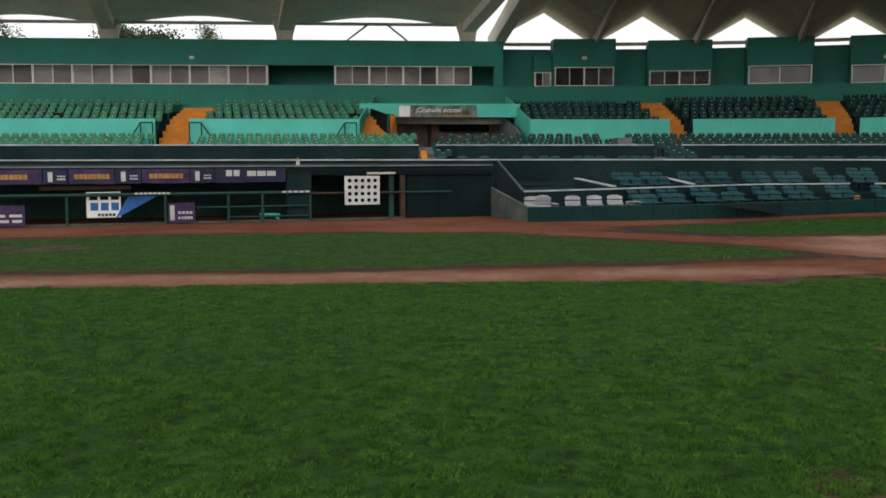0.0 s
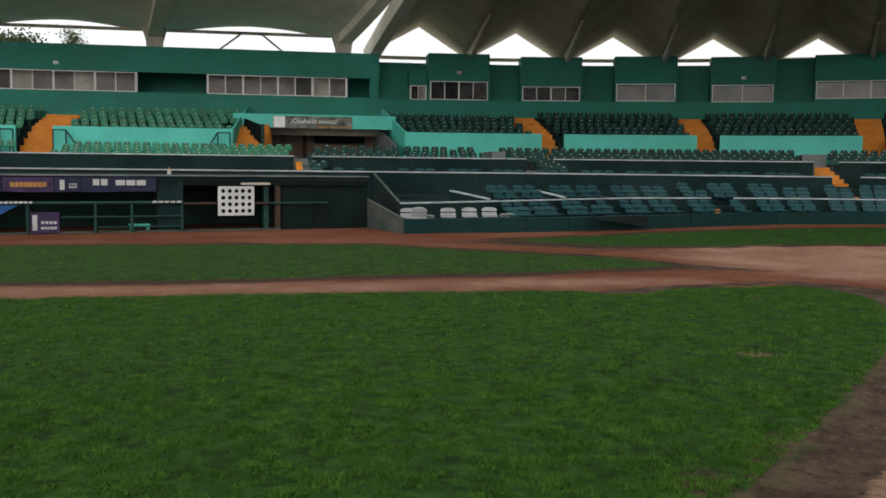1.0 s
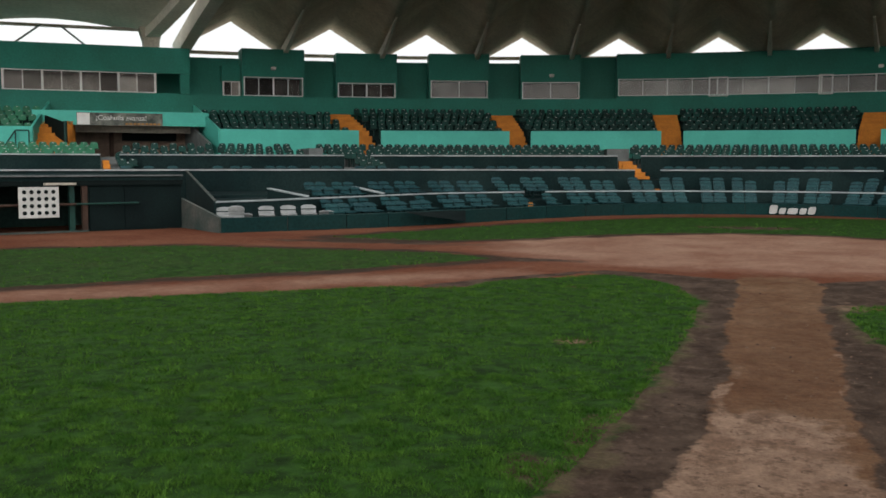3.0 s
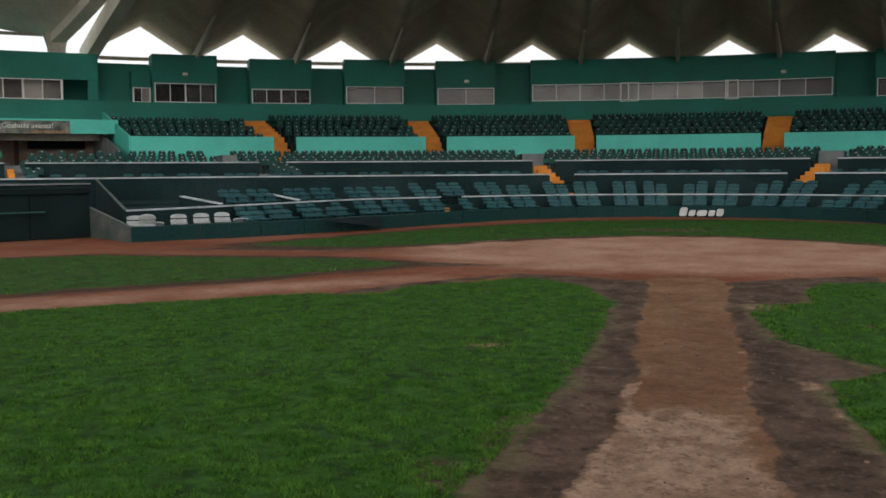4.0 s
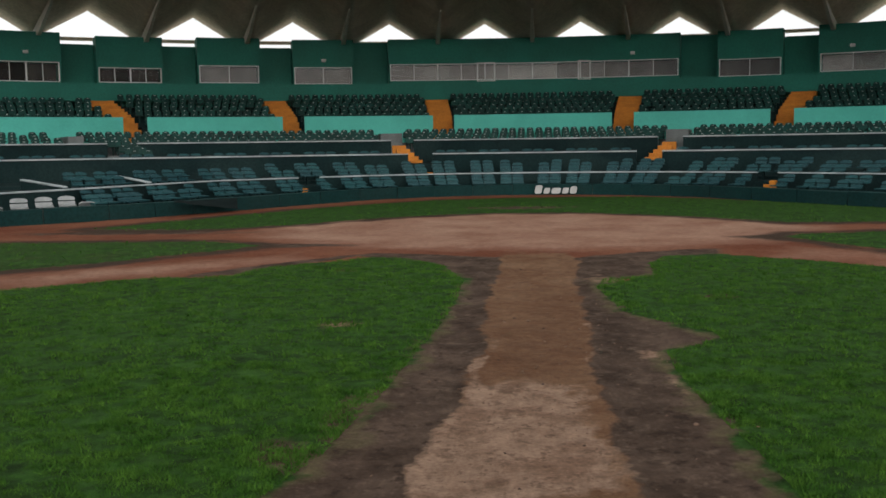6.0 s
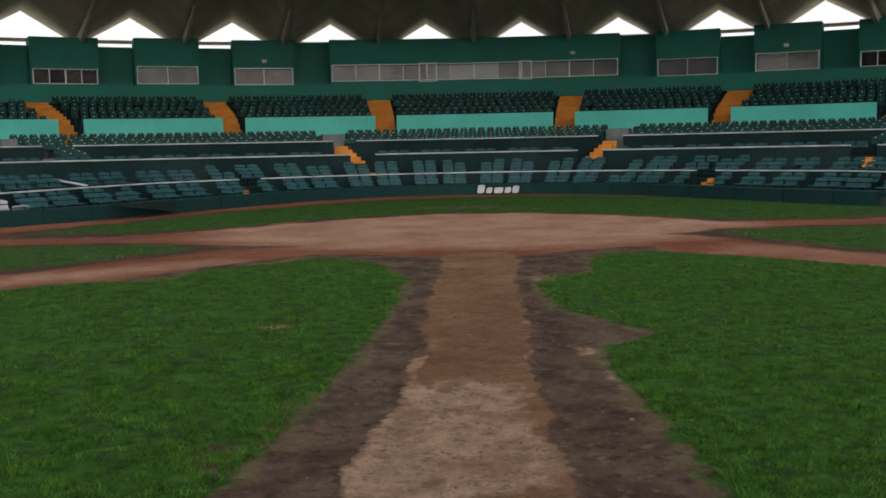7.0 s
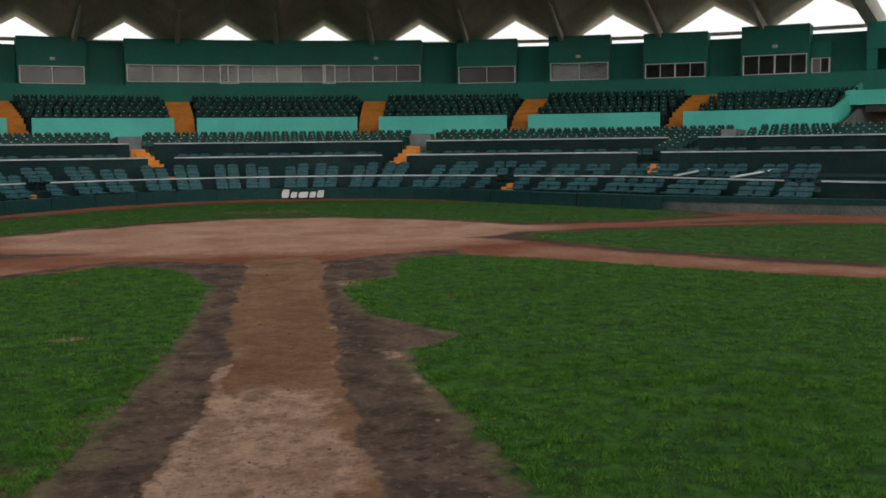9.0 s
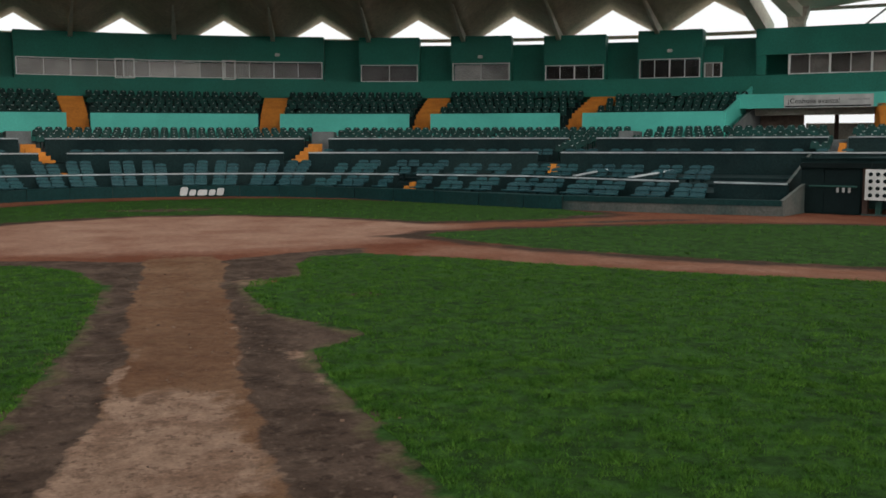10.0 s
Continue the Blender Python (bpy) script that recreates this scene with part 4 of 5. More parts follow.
    for m in piers:
        bm = bmesh.new()
        wide, prev = (0.34, 0.38, 0.5, 0.62), None
        for k, (hw, z) in enumerate(zip(wide, (7.0, 7.5, 7.9, 8.3))):
            c = [cur(r, s * (T + mm)) for r, mm in ((42.35, m - hw), (42.35, m + hw), (43.25, m + hw), (43.25, m - hw))]
            ring = [bm.verts.new((p.x, p.y, z)) for p in c]
            if prev:
                for i in range(4):
                    bm.faces.new((prev[i], prev[(i + 1) % 4], ring[(i + 1) % 4], ring[i]))
            else:
                bm.faces.new(ring)
            prev = ring
        bm.faces.new(prev)
        part("pier", bm, CONCRETE, roof)
    # beams that climb towards the field from each pier
    for mb in piers:
        bm = bmesh.new()
        prev = None
        for j in range(9):
            t = j / 8
            z = 7.62 + 1.45 * t + 0.45 * t * t
            c = [cur(42.6 - 11.5 * t, s * (T + mm - 1.7 * t)) for mm in (mb - 0.32, mb + 0.32)]
            ring = [bm.verts.new((c[0].x, c[0].y, z)), bm.verts.new((c[1].x, c[1].y, z)), bm.verts.new((c[1].x, c[1].y, z + 0.45)), bm.verts.new((c[0].x, c[0].y, z + 0.45))]
            if prev:
                for i in range(4):
                    bm.faces.new((prev[i], prev[(i + 1) % 4], ring[(i + 1) % 4], ring[i]))
            else:
                bm.faces.new(ring)
            prev = ring
        bm.faces.new(prev)
        part("edge_beam", bm, WINGSHELL, roof)
    for (m0, z0), (m1, z1) in (((7.62, 7.15), (6.45, 8.03)), ((4.44, 7.15), (5.55, 8.03))):
        bm = bmesh.new()
        p, q = cur(42.8, s * (T + m0)), cur(42.8, s * (T + m1))
        tube(bm, (p.x, p.y, z0), (q.x, q.y, z1), 0.045)
        part("brace", bm, STEEL, roof)

# stair rails on the third-base wing
for m, k in ((15.65, 1), (14.1, -1), (7.0, 1)):
    rl = thing("stair_rail", "green tubular handrail at the stair head", "handrail", "stair handrails")
    p0, p1, p2 = (cur(35.75, T + m + k * e) for e in (0.0, 0.5, 1.05))
    for u, v in (((p0, 1.9), (p0, 2.95)), ((p0, 2.95), (p1, 2.95)), ((p1, 2.95), (p1, 1.9)), ((p1, 2.95), (p2, 2.1)), ((p2, 2.1), (p2, 1.9))):
        bm = bmesh.new()
        tube(bm, (u[0].x, u[0].y, u[1]), (v[0].x, v[0].y, v[1]), 0.03)
        part("tube", bm, RAILGREEN, rl)
sc = thing("stair_screen", "dark mesh screen panel beside the orange stair", "screen")
bm = bmesh.new()
p0, p1 = cur(36.0, T + 5.62), cur(40.4, T + 6.75)
loft(bm, [p0, p1], [p0 + Vector((0.05, 0.05, 0)), p1 + Vector((0.05, 0.05, 0))], [2.45, 3.5], [3.28, 3.9])
part("mesh_panel", bm, BLACK, sc)
bm = bmesh.new()
tube(bm, (p0.x, p0.y, 1.9), (p0.x, p0.y, 3.35), 0.06)
part("post", bm, RAILGREEN, sc)

# small floodlights on the boxes
for a, r, z in ((33.87, 42.15, 6.35), (14.6, 42.15, 6.15), (-6.9, 42.15, 6.3), (-21.0, 42.15, 6.2), (-33.87, 42.15, 6.3), (T + 15.0, 41.95, 6.25), (-T - 5.6, 41.95, 6.4)):
    fl = thing("floodlight", "small white floodlight fixed to the green wall", "lamp", "wall floodlights")
    p = cur(r, a)
    h = heading(r, a)
    bm = bmesh.new()
    cube(bm, (0.24, 0.12, 0.14), (p.x, p.y, z), h, -0.4, bevel=0.02)
    part("housing", bm, BRIGHT, fl)
    bm = bmesh.new()
    q = cur(r + 0.1, a)
    cube(bm, (0.05, 0.12, 0.05), (q.x, q.y, z - 0.05), h)
    part("bracket", bm, STEEL, fl)

# ---- front seats, one by one ----


def stadium_seat(material, label, group):
    root = thing("stadium_seat", label, "seat", group)
    low = [(-0.15, 0.34), (0.15, 0.34), (0.165, 0.40), (0.16, 0.445), (-0.16, 0.445), (-0.165, 0.40)]
    high = [(-0.15, 0.475), (0.15, 0.475), (0.168, 0.51), (0.15, 0.55), (0.095, 0.582), (0.0, 0.592), (-0.095, 0.582), (-0.15, 0.55), (-0.168, 0.51)]
    slats = [tuple([(x, 0.13 + e + (z - 0.33) * 0.35 - 0.9 * x * x, z) for x, z in o] for e in (0.0, 0.035)) for o in (low, high)]
    for nm, (front, back) in zip(("backrest_slat", "backrest_slat", "seat_pan", "pedestal"), slats + list(SPIECES[1:])):
        bm = bmesh.new()
        a, b = [bm.verts.new((x * 1.17, y, z * 0.86)) for x, y, z in front], [bm.verts.new((x * 1.17, y, z * 0.86)) for x, y, z in back]
        bm.faces.new(a), bm.faces.new(b[::-1])
        for i in range(len(a)):
            j = (i + 1) % len(a)
            bm.faces.new((a[i], b[i], b[j], a[j]))
        part(nm, bm, DARKWALL if nm == "pedestal" else material, root)
    return root


blue_seat = stadium_seat(SEATBLUE, "faded green plastic stadium seat in the front boxes", "front box seats")
white_seat = stadium_seat(PALESEAT, "white plastic stadium seat in the corner box", "white box seats")
blue_free, white_free = [blue_seat], [white_seat]


def put(free, m):
    if free:
        free.pop().matrix_basis = m
        return
    copy_thing(blue_seat if free is blue_free else white_seat, m)


rs = random.Random(11)


def seat_at(p, q, z, free, tilt=0.0):
    """A seat at p that looks away from q."""
    h = math.atan2(q.y - p.y, q.x - p.x) - math.pi / 2
    put(free, Matrix.Translation((p.x, p.y, z)) @ Euler((tilt, 0, h + rs.uniform(-0.05, 0.05))).to_matrix().to_4x4())


def seat_stations():
    """Places along the terrace for pairs of seats, two pairs to a box."""
    out, run, k, was = [], 0.0, 0, tier(0.6, -0.95)
    for i in range(1, 6001):
        g = -0.95 + 1.86 * i / 6000
        here = tier(0.6, g)
        run += (here - was).length
        was = here
        if run < (0.44, 0.44, 0.62, 0.44)[k % 4] + (0.5 if k % 4 == 0 else 0.0):
            continue
        run, k = 0.0, k + 1
        out.append(g)
    return out


STATIONS = seat_stations()
for f, z, hi, skip, lost in ((0.54, 0.44, 0.89, 0.26, 0.05), (0.70, 0.54, 0.89, 0.26, 0.05), (0.86, 0.64, 0.86, 0.26, 0.3), (0.17, 0.10, 0.85, 0.437, 0.06), (0.34, 0.18, 0.85, 0.437, 0.06)):
    for g in STATIONS:
        if f > 0.8 and abs(g) > 0.5:
            continue
        if g < hi and abs(abs(g) - skip) > 0.022 and rs.random() > lost:
            u, v = tier(f, g - 0.004), tier(f, g + 0.004)
            out = Vector((v.y - u.y, u.x - v.x, 0)).normalized()
            here = tier(f, g)
            seat_at(here, here + out * (1 if out.dot(here) > 0 else -1), z, blue_free)
for k in range(108):
    a = -T - 5 + (2 * T + 10) * (k + 0.5) / 108
    if k % 4 == 3 or abs(abs(a) - 9.2) < 1.9:
        continue
    seat_at(cur(29.9, a), cur(31, a), 1.04, blue_free)
for g, f, tl in ((0.943, 0.16, 0.0), (0.915, 0.16, 0.0), (0.888, 0.16, 0.0), (0.862, 0.16, -0.9), (0.992, 0.18, 0.0), (0.98, 0.14, 0.7), (0.97, 0.1, -0.8)):
    seat_at(tier(f, g), tier(f + 0.1, g), 0.10, white_free, tl)

# wall mark in plain shapes
mk = thing("wall_mark", "white painted mark of plain shapes on the green pad", "sign")


def on_wall(x, z):
    return (x, 33.3 - 0.18 - x * x * 0.075, z)


x0 = 0.08
for wd, tall in ((0.26, 0.29), (0.22, 0.2), (0.33, 0.2), (0.22, 0.2), (0.24, 0.25)):
    bm = bmesh.new()
    k = 12
    bm.faces.new([bm.verts.new(on_wall(x0 + wd / 2 + 0.03 * math.sin(q * 6.283 / k) + wd / 2 * max(-0.9, min(0.9, 1.25 * math.cos(q * 6.283 / k))), 0.07 + tall / 2 + tall / 2 * max(-0.95, min(0.95, 1.25 * math.sin(q * 6.283 / k))))) for q in range(k)])
    part("shape", bm, WHITE, mk)
    x0 += wd + 0.03
mk.location = (0, -0.03, 0)

# black sheet thrown over the wall
cl = thing("black_sheet", "black crumpled sheet hanging over the backstop wall", "sheet")
bm = bmesh.new()
pa, pb = tier(-0.03, 0.60), tier(-0.03, 0.72)
gr = [[bm.verts.new((pa.lerp(pb, u / 10) + Vector((noise.noise(Vector((u * .7, v, 0))) * 0.08 + 0.02 * v, -0.05 - 0.06 * v, 0))).to_tuple()[:2] + (0.40 - 0.06 * v * (1 - u / 10) - 0.03 * noise.noise(Vector((u * 0.5, v * 0.8, 3))),)) for v in range(6)] for u in range(11)]
for u in range(10):
    for v in range(5):
        bm.faces.new((gr[u][v], gr[u + 1][v], gr[u + 1][v + 1], gr[u][v + 1]))
part("cloth", bm, BLACK, cl, smooth=True)

# ---- dugouts ----
for s in (1, -1):
    A, B = Vector((-14.6 * s, 20.7, 0)), Vector((-23.6 * s, 7.9, 0))
    d = (B - A).normalized()
    nrm = Vector((d.y, -d.x, 0))
    if nrm.dot(A) < 0:
        nrm = -nrm
    a_end = -1.15 if s > 0 else -0.25

    def dp(a, depth=0.0, z=0.0):
        p = A + d * a + nrm * depth
        return Vector((p.x, p.y, z))

    def slab(bm, a0, a1, d0, d1, z0, z1):
        loft(bm, [dp(a0, d0), dp(a1, d0)], [dp(a0, d1), dp(a1, d1)], z0, z1)
    dug = thing("dugout", "dark sunken dugout with a flat roof and green railings", "dugout", kind="structure")
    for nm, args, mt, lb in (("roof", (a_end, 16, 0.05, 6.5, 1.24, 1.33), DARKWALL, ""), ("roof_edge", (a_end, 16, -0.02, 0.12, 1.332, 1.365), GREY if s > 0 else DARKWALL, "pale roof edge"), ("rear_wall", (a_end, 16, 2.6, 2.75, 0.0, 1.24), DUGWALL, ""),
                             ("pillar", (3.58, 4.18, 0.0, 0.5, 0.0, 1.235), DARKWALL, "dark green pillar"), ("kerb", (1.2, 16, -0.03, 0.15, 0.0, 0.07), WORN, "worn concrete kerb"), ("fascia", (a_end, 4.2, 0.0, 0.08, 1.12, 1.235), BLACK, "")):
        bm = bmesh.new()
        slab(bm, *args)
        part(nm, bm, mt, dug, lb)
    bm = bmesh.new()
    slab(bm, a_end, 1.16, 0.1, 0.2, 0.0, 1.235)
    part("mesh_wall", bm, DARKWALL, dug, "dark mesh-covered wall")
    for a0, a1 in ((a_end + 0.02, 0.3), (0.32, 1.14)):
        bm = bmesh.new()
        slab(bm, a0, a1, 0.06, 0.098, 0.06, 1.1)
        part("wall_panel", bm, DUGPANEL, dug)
    bm = bmesh.new()
    tube(bm, dp(0.0, -0.06, 0.69), dp(1.62 if s > 0 else 1.1, -0.06, 0.69), 0.025)
    part("wall_rail", bm, RAILGREEN, dug)
    for a in (1.2, 1.5):
        bm = bmesh.new()
        slab(bm, a, a + 0.12, 0.02, 0.14, 0.0, 1.12)
        part("gate_post", bm, RAILGREEN if a > 1.3 else BROWN, dug)
    rail = thing("railing", "green steel railing along the dugout front", "railing", "dugout railings")
    for a in (3.62, 4.77, 5.57, 7.0, 9.13, 11.2, 13.4):
        bm = bmesh.new()
        tube(bm, dp(a, -0.06, 0.0), dp(a, -0.06, 0.73), 0.035)
        part("post", bm, RAILGREEN, rail)
    for z, a1, r in ((0.72, 15.5, 0.04), (0.40, 6.3, 0.022), (0.16, 5.6, 0.02)):
        bm = bmesh.new()
        tube(bm, dp(3.6, -0.06, z), dp(a1, -0.06, z), r)
        part("rail", bm, RAILGREEN, rail)
    for a0, a1, z, n in ((3.65, 4.35, 0.715, 5), (6.9, 7.7, 0.72, 8)):
        bm = bmesh.new()
        letter_bars(bm, a0, a1, z, z + 0.045, n, lambda a, zz: dp(a, -0.11, zz))
        part("mark", bm, WHITE, rail)
    # target board with holes
    tb = thing("target_board", "white square practice board with rows of round black holes", "board", "practice boards")
    t0 = 1.91 if s > 0 else 1.31
    bm = bmesh.new()
    slab(bm, t0, t0 + 0.88, -0.16, -0.12, 0.40, 1.10)
    board = part("board", bm, BOARD, tb)
    for i in range(5):
        for j in range(4):
            bm = bmesh.new()
            c = dp(t0 + 0.12 + 0.16 * i, -0.162, 0.51 + 0.16 * j)
            tube(bm, c, c - nrm * 0.012, 0.048, 14)
            part("hole", bm, BLACK, board, "round black hole")
    for a in (t0 + 0.1, t0 + 0.78):
        bm = bmesh.new()
        tube(bm, dp(a, -0.1, 1.1), dp(a, -0.03, 1.25), 0.012)
        part("strap", bm, BLACK, tb)
    bm = bmesh.new()
    tube(bm, dp(1.5, -0.08, 0.69), dp(3.6, -0.08, 0.69), 0.03)
    part("bar", bm, BROWN, tb)
    if s > 0:
        for i, (a0, a1, mt) in enumerate(((4.2, 5.88, NAVY), (5.88, 6.44, NAVY), (6.44, 7.51, PURPLE), (7.51, 8.09, NAVY), (8.09, 9.08, PURPLE), (9.08, 9.61, NAVY), (9.61, 11.0, PURPLE), (11.0, 11.6, NAVY), (11.6, 14.0, PURPLE))):
            fb = thing("fascia_banner", "purple printed vinyl banner with gold print on the dugout roof edge" if mt is PURPLE else "navy printed vinyl banner with white print on the dugout roof edge", "banner", "dugout banners")
            bm = bmesh.new()
            n = 6
            ring = [[bm.verts.new(dp(a0 + 0.01 + (a1 - a0 - 0.02) * k / n, -0.03 - 0.012 * math.sin(k * 1.7 + i) - dd, z)) for z in (0.97 + 0.008 * math.sin(k + i), 1.30)] for dd in (0, 0.012) for k in range(n + 1)]
            fr, bk = ring[:n + 1], ring[n + 1:]
            for g in (fr, bk):
                for u, v in zip(g, g[1:]):
                    bm.faces.new((u[0], v[0], v[1], u[1]))
            for k in range(n):
                bm.faces.new((fr[k][0], fr[k + 1][0], bk[k + 1][0], bk[k][0]))
                bm.faces.new((fr[k][1], fr[k + 1][1], bk[k + 1][1], bk[k][1]))
            sheet = part("sheet", bm, mt, fb)
            bm = bmesh.new()
            flat = lambda a, zz: dp(a, -0.062, zz)
            c = (a0 + a1) / 2
            if i == 0:
                letter_bars(bm, 4.45, 5.15, 1.12, 1.24, 3, flat, 0.12)
                letter_bars(bm, 5.3, 5.65, 1.12, 1.26, 2, flat, 0.2)
            elif mt is NAVY:
                letter_bars(bm, c + 0.06, c + 0.16, 1.02, 1.24, 1, flat, 0.0)
                letter_bars(bm, c - 0.2, c - 0.02, 1.06, 1.1, 4, flat)
                letter_bars(bm, c - 0.2, c - 0.02, 1.13, 1.16, 3, flat)
            else:
                letter_bars(bm, c - 0.38, c + 0.38, 1.08, 1.19, 8, flat, 0.1)
            part("print", bm, RUST if mt is PURPLE else WHITE, sheet)
        for a0, a1 in ((6.35, 6.95), (10.0, 11.6)):
            sg = thing("rail_banner", "small purple banner with white print tied to the railing", "banner", "railing banners")
            bm = bmesh.new()
            slab(bm, a0, a1, -0.13, -0.115, 0.06, 0.52)
            sheet = part("sheet", bm, PURPLE, sg)
            bm = bmesh.new()
            flat = lambda a, zz: dp(a, -0.135, zz)
            letter_bars(bm, a1 - 0.14, a1 - 0.04, 0.12, 0.46, 1, flat, 0.0)
            letter_bars(bm, a0 + 0.06, a1 - 0.2, 0.14, 0.2, 5, flat)
            letter_bars(bm, a0 + 0.06, a1 - 0.2, 0.26, 0.32, 4, flat)
            part("print", bm, WHITE, sheet)
        lb = thing("sponsor_board", "white panel with dark and blue bars and a blue wedge", "sign")
        bm = bmesh.new()
        slab(bm, 7.98, 8.72, 0.10, 0.13, 0.2, 0.78)
        panel = part("panel", bm, BRIGHT, lb)
        flat = lambda a, zz: dp(a, 0.095, zz)
        for a0, a1, z0, z1, n, mt in ((7.78, 8.71, 0.6, 0.76, 4, BLACK), (8.02, 8.69, 0.36, 0.54, 3, BLUE), (8.1, 8.5, 0.23, 0.29, 5, BLACK)):
            bm = bmesh.new()
            letter_bars(bm, a0, a1, z0, z1, n, flat)
            part("bar", bm, mt, panel)
        bm = bmesh.new()
        bm.faces.new([bm.verts.new(dp(a, 0.09, z)) for a, z in ((8.12, 0.16), (7.78, 0.72), (7.12, 0.7))])
        part("wedge", bm, BLUE, panel)
        bm = bmesh.new()
        slab(bm, 7.75, 9.7, 0.2, 0.4, 0.83, 0.92)
        tagged(obj("shelf_plank", bm, BROWN), "brown wooden plank under the dugout roof", "plank")
        bn = thing("bench", "small teal wooden bench inside the dugout", "bench")
        bm = bmesh.new()
        slab(bm, 4.3, 4.75, 0.3, 0.6, 0.16, 0.2)
        part("seat", bm, TEAL, bn)
        for a in (4.34, 4.7):
            bm = bmesh.new()
            slab(bm, a - 0.03, a + 0.03, 0.32, 0.58, 0.0, 0.16)
            part("leg", bm, TEAL, bn)
        fin = thing("post_lamp", "small white capped lamp on the dugout pillar", "lamp")
        bm = bmesh.new()
        tube(bm, dp(3.88, 0.1, 1.375), dp(3.88, 0.1, 1.47), 0.05, 10, 0.04)
        part("body", bm, WHITE, fin)
        bm = bmesh.new()
        tube(bm, dp(3.88, 0.1, 1.47), dp(3.88, 0.1, 1.55), 0.035, 10, 0.01)
        part("cap", bm, RUST, fin)
        bm = bmesh.new()
        slab(bm, 1.5, 2.2, -0.15, 0.3, 1.14, 1.19)
        tagged(obj("loose_board", bm, CONCRETE), "pale loose board under the dugout roof edge", "board")
    else:
        bm = bmesh.new()
        letter_bars(bm, 0.6, 1.0, 0.55, 0.66, 3, lambda a, zz: dp(a, 0.05, zz), 0.55)
        part("scuff_mark", bm, WHITE, dug, "white scrawled marks")

# ---- trees behind the third-base wing ----


def tree(x, y, h, spread, seed, label, leaves=2600, size=0.12):
    rt = random.Random(seed)
    root = thing("tree", label, "tree", "trees behind the stand", at=(x, y, 0))
    bm = bmesh.new()
    tube(bm, (0, 0, 0), (0.15, 0.1, h * 0.62), 0.3, 9, 0.16)
    tips = []
    for k in range(9):
        an, z = rt.uniform(0, 6.28), h * rt.uniform(0.45, 0.62)
        tip = Vector((math.cos(an) * spread * rt.uniform(0.3, 0.8), math.sin(an) * spread * rt.uniform(0.3, 0.8), h * rt.uniform(0.66, 0.95)))
        tube(bm, (0.1, 0.08, z), tip, 0.1, 6, 0.03)
        tips.append(tip)
    part("trunk", bm, BARK, root)
    verts, faces = [], []
    for k in range(leaves):
        t = rt.choice(tips)
        c = t + Vector((rt.gauss(0, 1), rt.gauss(0, 1), rt.gauss(0, 0.7))) * spread * 0.24
        u = Vector((rt.uniform(-1, 1), rt.uniform(-1, 1), rt.uniform(-1, 1))).normalized() * rt.uniform(0.6, 1.3) * size
        w = u.orthogonal().normalized() * u.length * 0.7
        b = len(verts)
        verts += [c - u, c + w, c + u, c - w]
        faces.append((b, b + 1, b + 2, b + 3))
    me = bpy.data.meshes.new("crown")
    me.from_pydata([v.to_tuple() for v in verts], [], faces)
    me.materials.append(LEAF)
    o = new("crown", me)
    o.parent = root


tree(-72, 41, 12.4, 3.2, 1, "dark leafy tree seen over the stand's wing", 7000, 0.1)
tree(-64.9, 50.1, 11.2, 2.6, 2, "dark dense tree seen over the stand's wing", 11000, 0.11)
tree(-60.6, 52.3, 12.0, 1.6, 3, "sparse tall tree seen over the stand's wing", 2600, 0.07)

# ---- grass blades, clods ----
gen = np.random.default_rng(5)


def inside(px, py, outline):
    ox, oy = np.array(outline).T
    hit = np.zeros(len(px), bool)
    j = len(ox) - 1
    for i in range(len(ox)):
        if oy[i] != oy[j]:
            cross = (oy[i] > py) != (oy[j] > py)
            hit ^= cross & (px < (ox[j] - ox[i]) * (py - oy[i]) / (oy[j] - oy[i]) + ox[i])
        j = i
    return hit


def blades(outline, n, r0, r1, lo, hi, tall, wide):
    """Single blades in a fan of the field in front of the mound."""
    rr = np.sqrt(gen.uniform(r0 * r0, r1 * r1, n))
    az = np.radians(gen.uniform(lo, hi, n))
    px, py = -rr * np.sin(az), rr * np.cos(az)
    px, py = px + gen.normal(0, 0.02, n), py + gen.normal(0, 0.02, n)
    ok = inside(px, py, outline)
    px, py = px[ok], py[ok]
    clump = np.array([0.8 * noise.noise(Vector((x * 3.6, y * 3.6, 0))) + 0.9 * noise.noise(Vector((x * 10, y * 10, 2))) for x, y in zip(px, py)])
    keep = gen.uniform(-1.1, 0.35, len(px)) < clump
    px, py, clump = px[keep], py[keep], clump[keep]
    k = len(px)
    h = tall * gen.uniform(0.5, 1.15, k) * np.clip(1 + 1.2 * clump, 0.25, 2.4)
    an = gen.uniform(0, 2 * np.pi, k)
    lean = gen.normal(0, 0.6, (k, 2)) * h[:, None]
    wx, wy = np.cos(an) * wide, np.sin(an) * wide
    a = np.stack([px - wx, py - wy, np.full(k, 0.036)], 1)
    b = np.stack([px + wx, py + wy, np.full(k, 0.036)], 1)
    c = np.stack([px + lean[:, 0], py + lean[:, 1], 0.036 + h], 1)
    return np.stack([a, b, c], 1).reshape(-1, 3)


parts = []
for outline in turf_outlines[:2]:
    parts.append(blades(outline, 120000, 3.3, 7.0, -46, 66, 0.028, 0.0042))
    parts.append(blades(outline, 380000, 3.3, 7.6, -46, 66, 0.02, 0.0028))
    parts.append(blades(outline, 90000, 7.0, 14.0, -46, 66, 0.028, 0.007))
    parts.append(blades(outline, 360000, 6.8, 14.5, -46, 66, 0.022, 0.0048))
for outline in turf_outlines[2:4]:
    parts.append(blades(outline, 24000, 12.5, 24.0, -50, 68, 0.03, 0.013))
parts.append(blades(turf_outlines[4], 9000, 20.0, 33.0, -26, 26, 0.03, 0.018))
V = np.concatenate(parts)
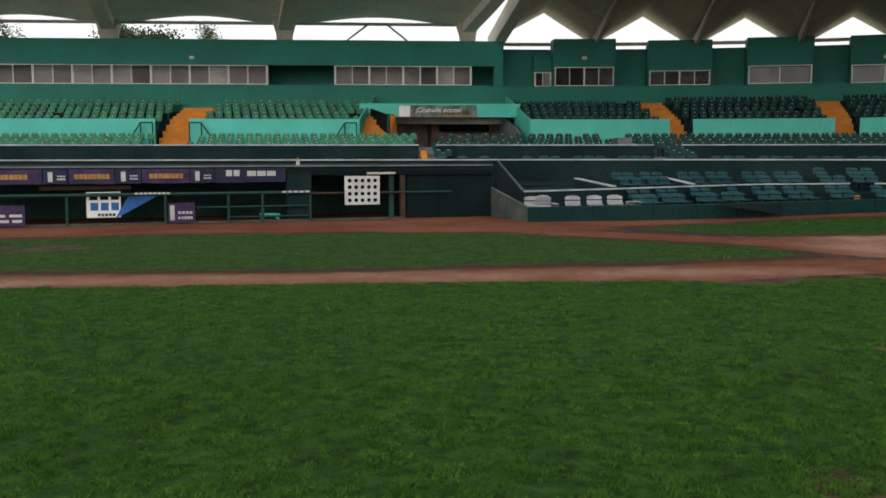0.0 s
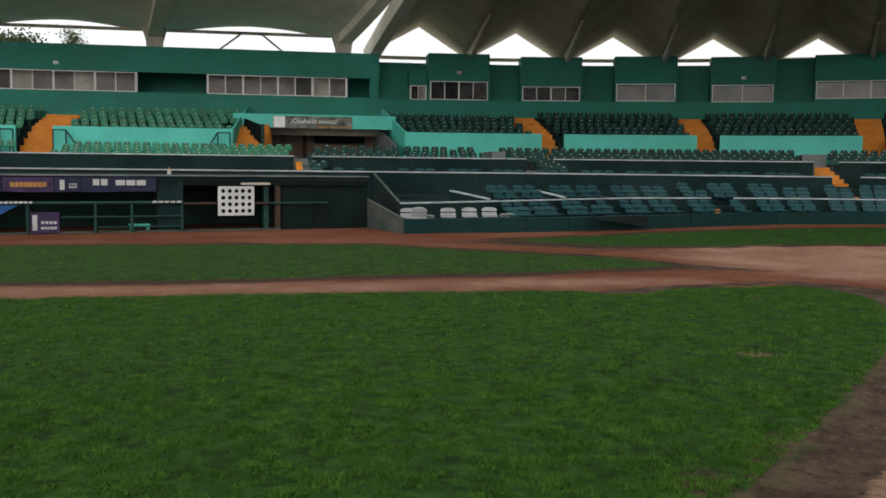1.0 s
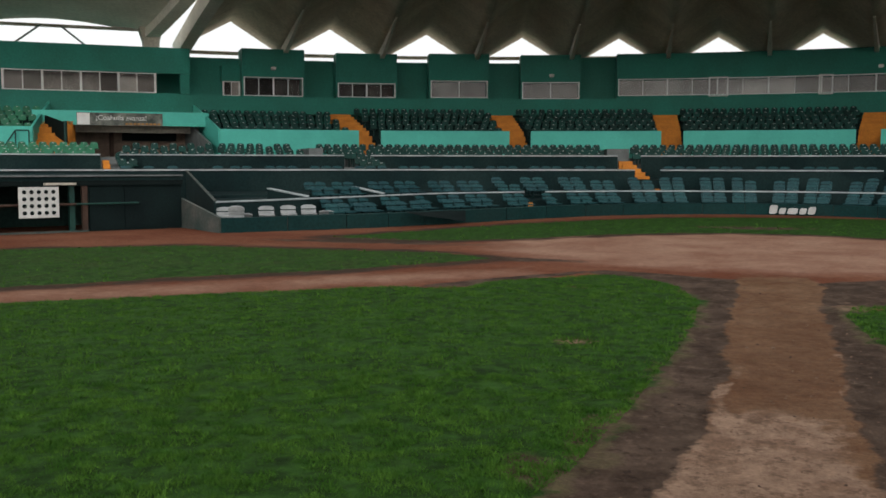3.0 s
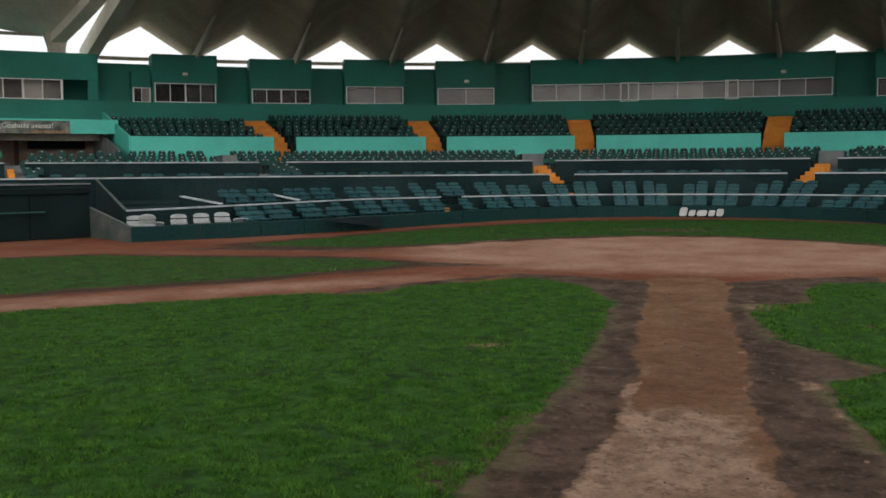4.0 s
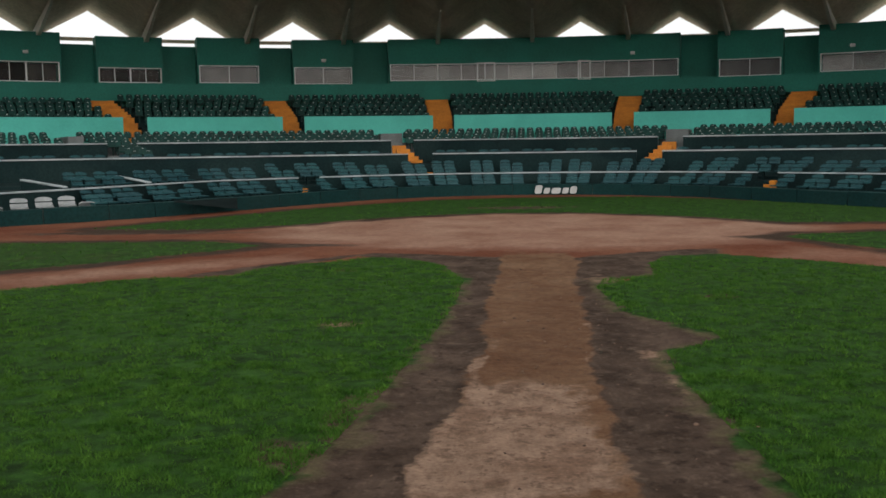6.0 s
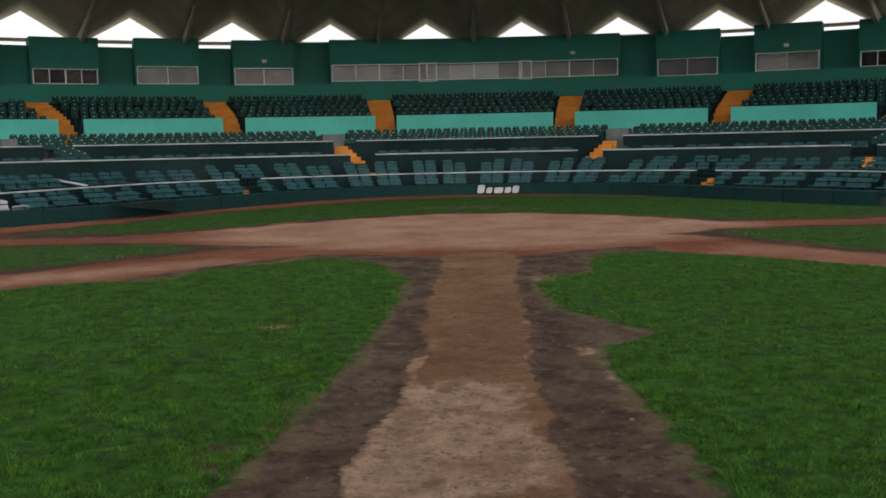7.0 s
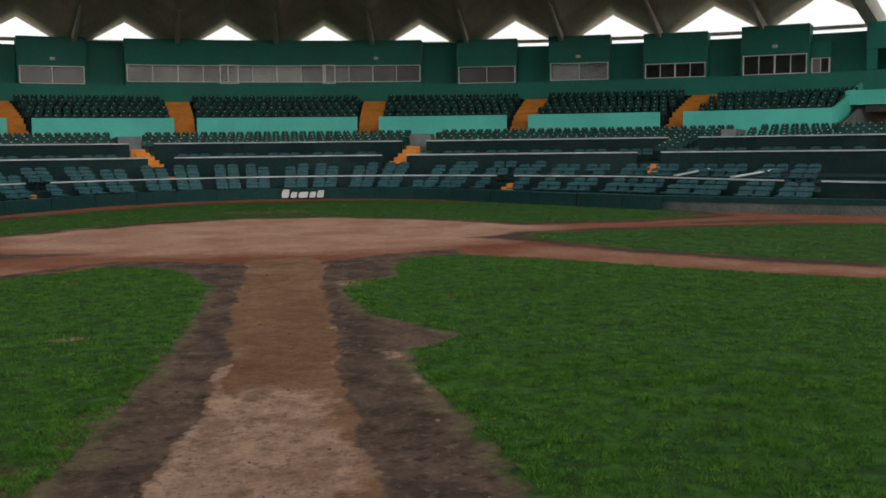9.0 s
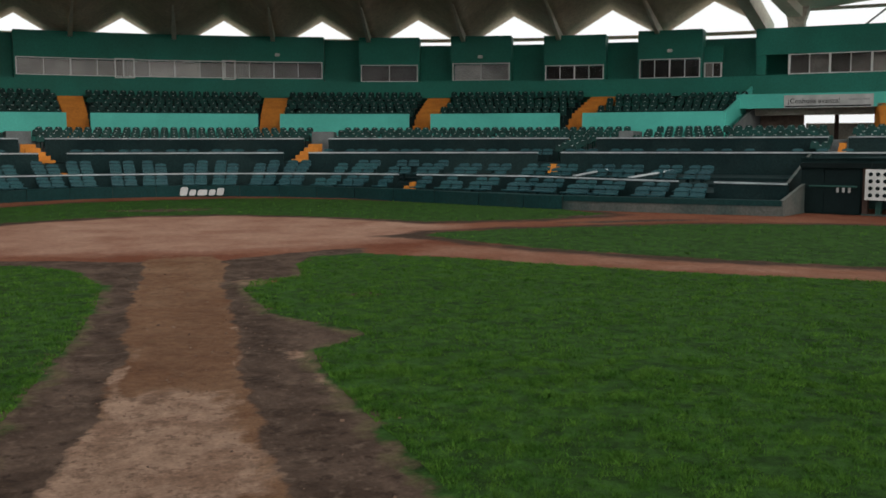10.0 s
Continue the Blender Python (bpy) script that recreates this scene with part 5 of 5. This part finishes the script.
me = bpy.data.meshes.new("grass")
me.vertices.add(len(V))
me.vertices.foreach_set("co", V.ravel())
nt = len(V) // 3
me.loops.add(nt * 3)
me.loops.foreach_set("vertex_index", np.arange(nt * 3))
me.polygons.add(nt)
me.polygons.foreach_set("loop_start", np.arange(nt) * 3)
me.update(calc_edges=True)
me.materials.append(BLADE)
tagged(new("grass", me), "short uneven green grass blades of the ball field", "grass", kind="stuff")

rc = random.Random(8)


def scatter(n, lo, hi, near, far, small, large):
    """Flattened, turned lumps strewn over the worn soil."""
    bm = bmesh.new()
    for k in range(n):
        y = rc.uniform(near, far)
        x = rc.uniform(lo, hi) * (1.0 + 0.9 * max(0.0, 7.0 - y) / 4)
        r = rc.uniform(small, large) * (1.9 if rc.random() < 0.06 else 1)
        bmesh.ops.create_icosphere(bm, subdivisions=1, radius=r, matrix=pose(x, y, 0.03 + r * 0.2, rc.uniform(-30, 30), rc.uniform(-30, 30), rc.uniform(0, 180)) @ Matrix.Diagonal((1, rc.uniform(0.5, 1), rc.uniform(0.35, 0.7), 1)))
    for v in bm.verts:
        v.co += noise.noise_vector(v.co * 90) * 0.004
    return bm


bm = scatter(240, -1.05, 1.2, 3.6, 14.5, 0.003, 0.01)
tagged(obj("soil_clods", bm, SOIL), "small dry clods and stones on the worn soil", "clods", kind="stuff")
tagged(obj("dry_lumps", scatter(220, -1.1, 1.25, 3.6, 13.0, 0.004, 0.012), LUMP), "small pale lumps on the worn soil", "lumps", kind="stuff")


def apart(ob):
    """Every separate bar of a print becomes a part of its own."""
    src = bmesh.new()
    src.from_mesh(ob.data)
    left, first = set(src.faces), True
    while left:
        todo = [left.pop()]
        piece = []
        while todo:
            f = todo.pop()
            piece.append(f)
            for e in f.verts:
                for o in e.link_faces:
                    if o in left:
                        left.discard(o)
                        todo.append(o)
        bm, seen = bmesh.new(), {}
        for f in piece:
            for v in f.verts:
                if v.index not in seen:
                    seen[v.index] = bm.verts.new(v.co)
            bm.faces.new([seen[v.index] for v in f.verts])
        me = bpy.data.meshes.new("bar")
        bm.to_mesh(me)
        bm.free()
        me.materials.append(ob.data.materials[0])
        if first:
            keep, first = me, False
        else:
            piece_ob = new("bar", me)
            piece_ob.parent = ob.parent
            piece_ob.matrix_local = ob.matrix_local
    src.free()
    ob.data = keep


for ob in [o for o in bpy.data.objects if o.type == 'MESH' and o.name.split(".")[0] in ("print", "mark")]:
    apart(ob)

# ---- the plan above is drawn in units of UNIT metres ----
for me in bpy.data.meshes:
    me.transform(Matrix.Scale(UNIT, 4))
for o in bpy.data.objects:
    if o.type in ('MESH', 'EMPTY', 'FONT'):
        o.location = o.location * UNIT
        if o.type == 'FONT':
            o.scale = (UNIT, UNIT, UNIT)
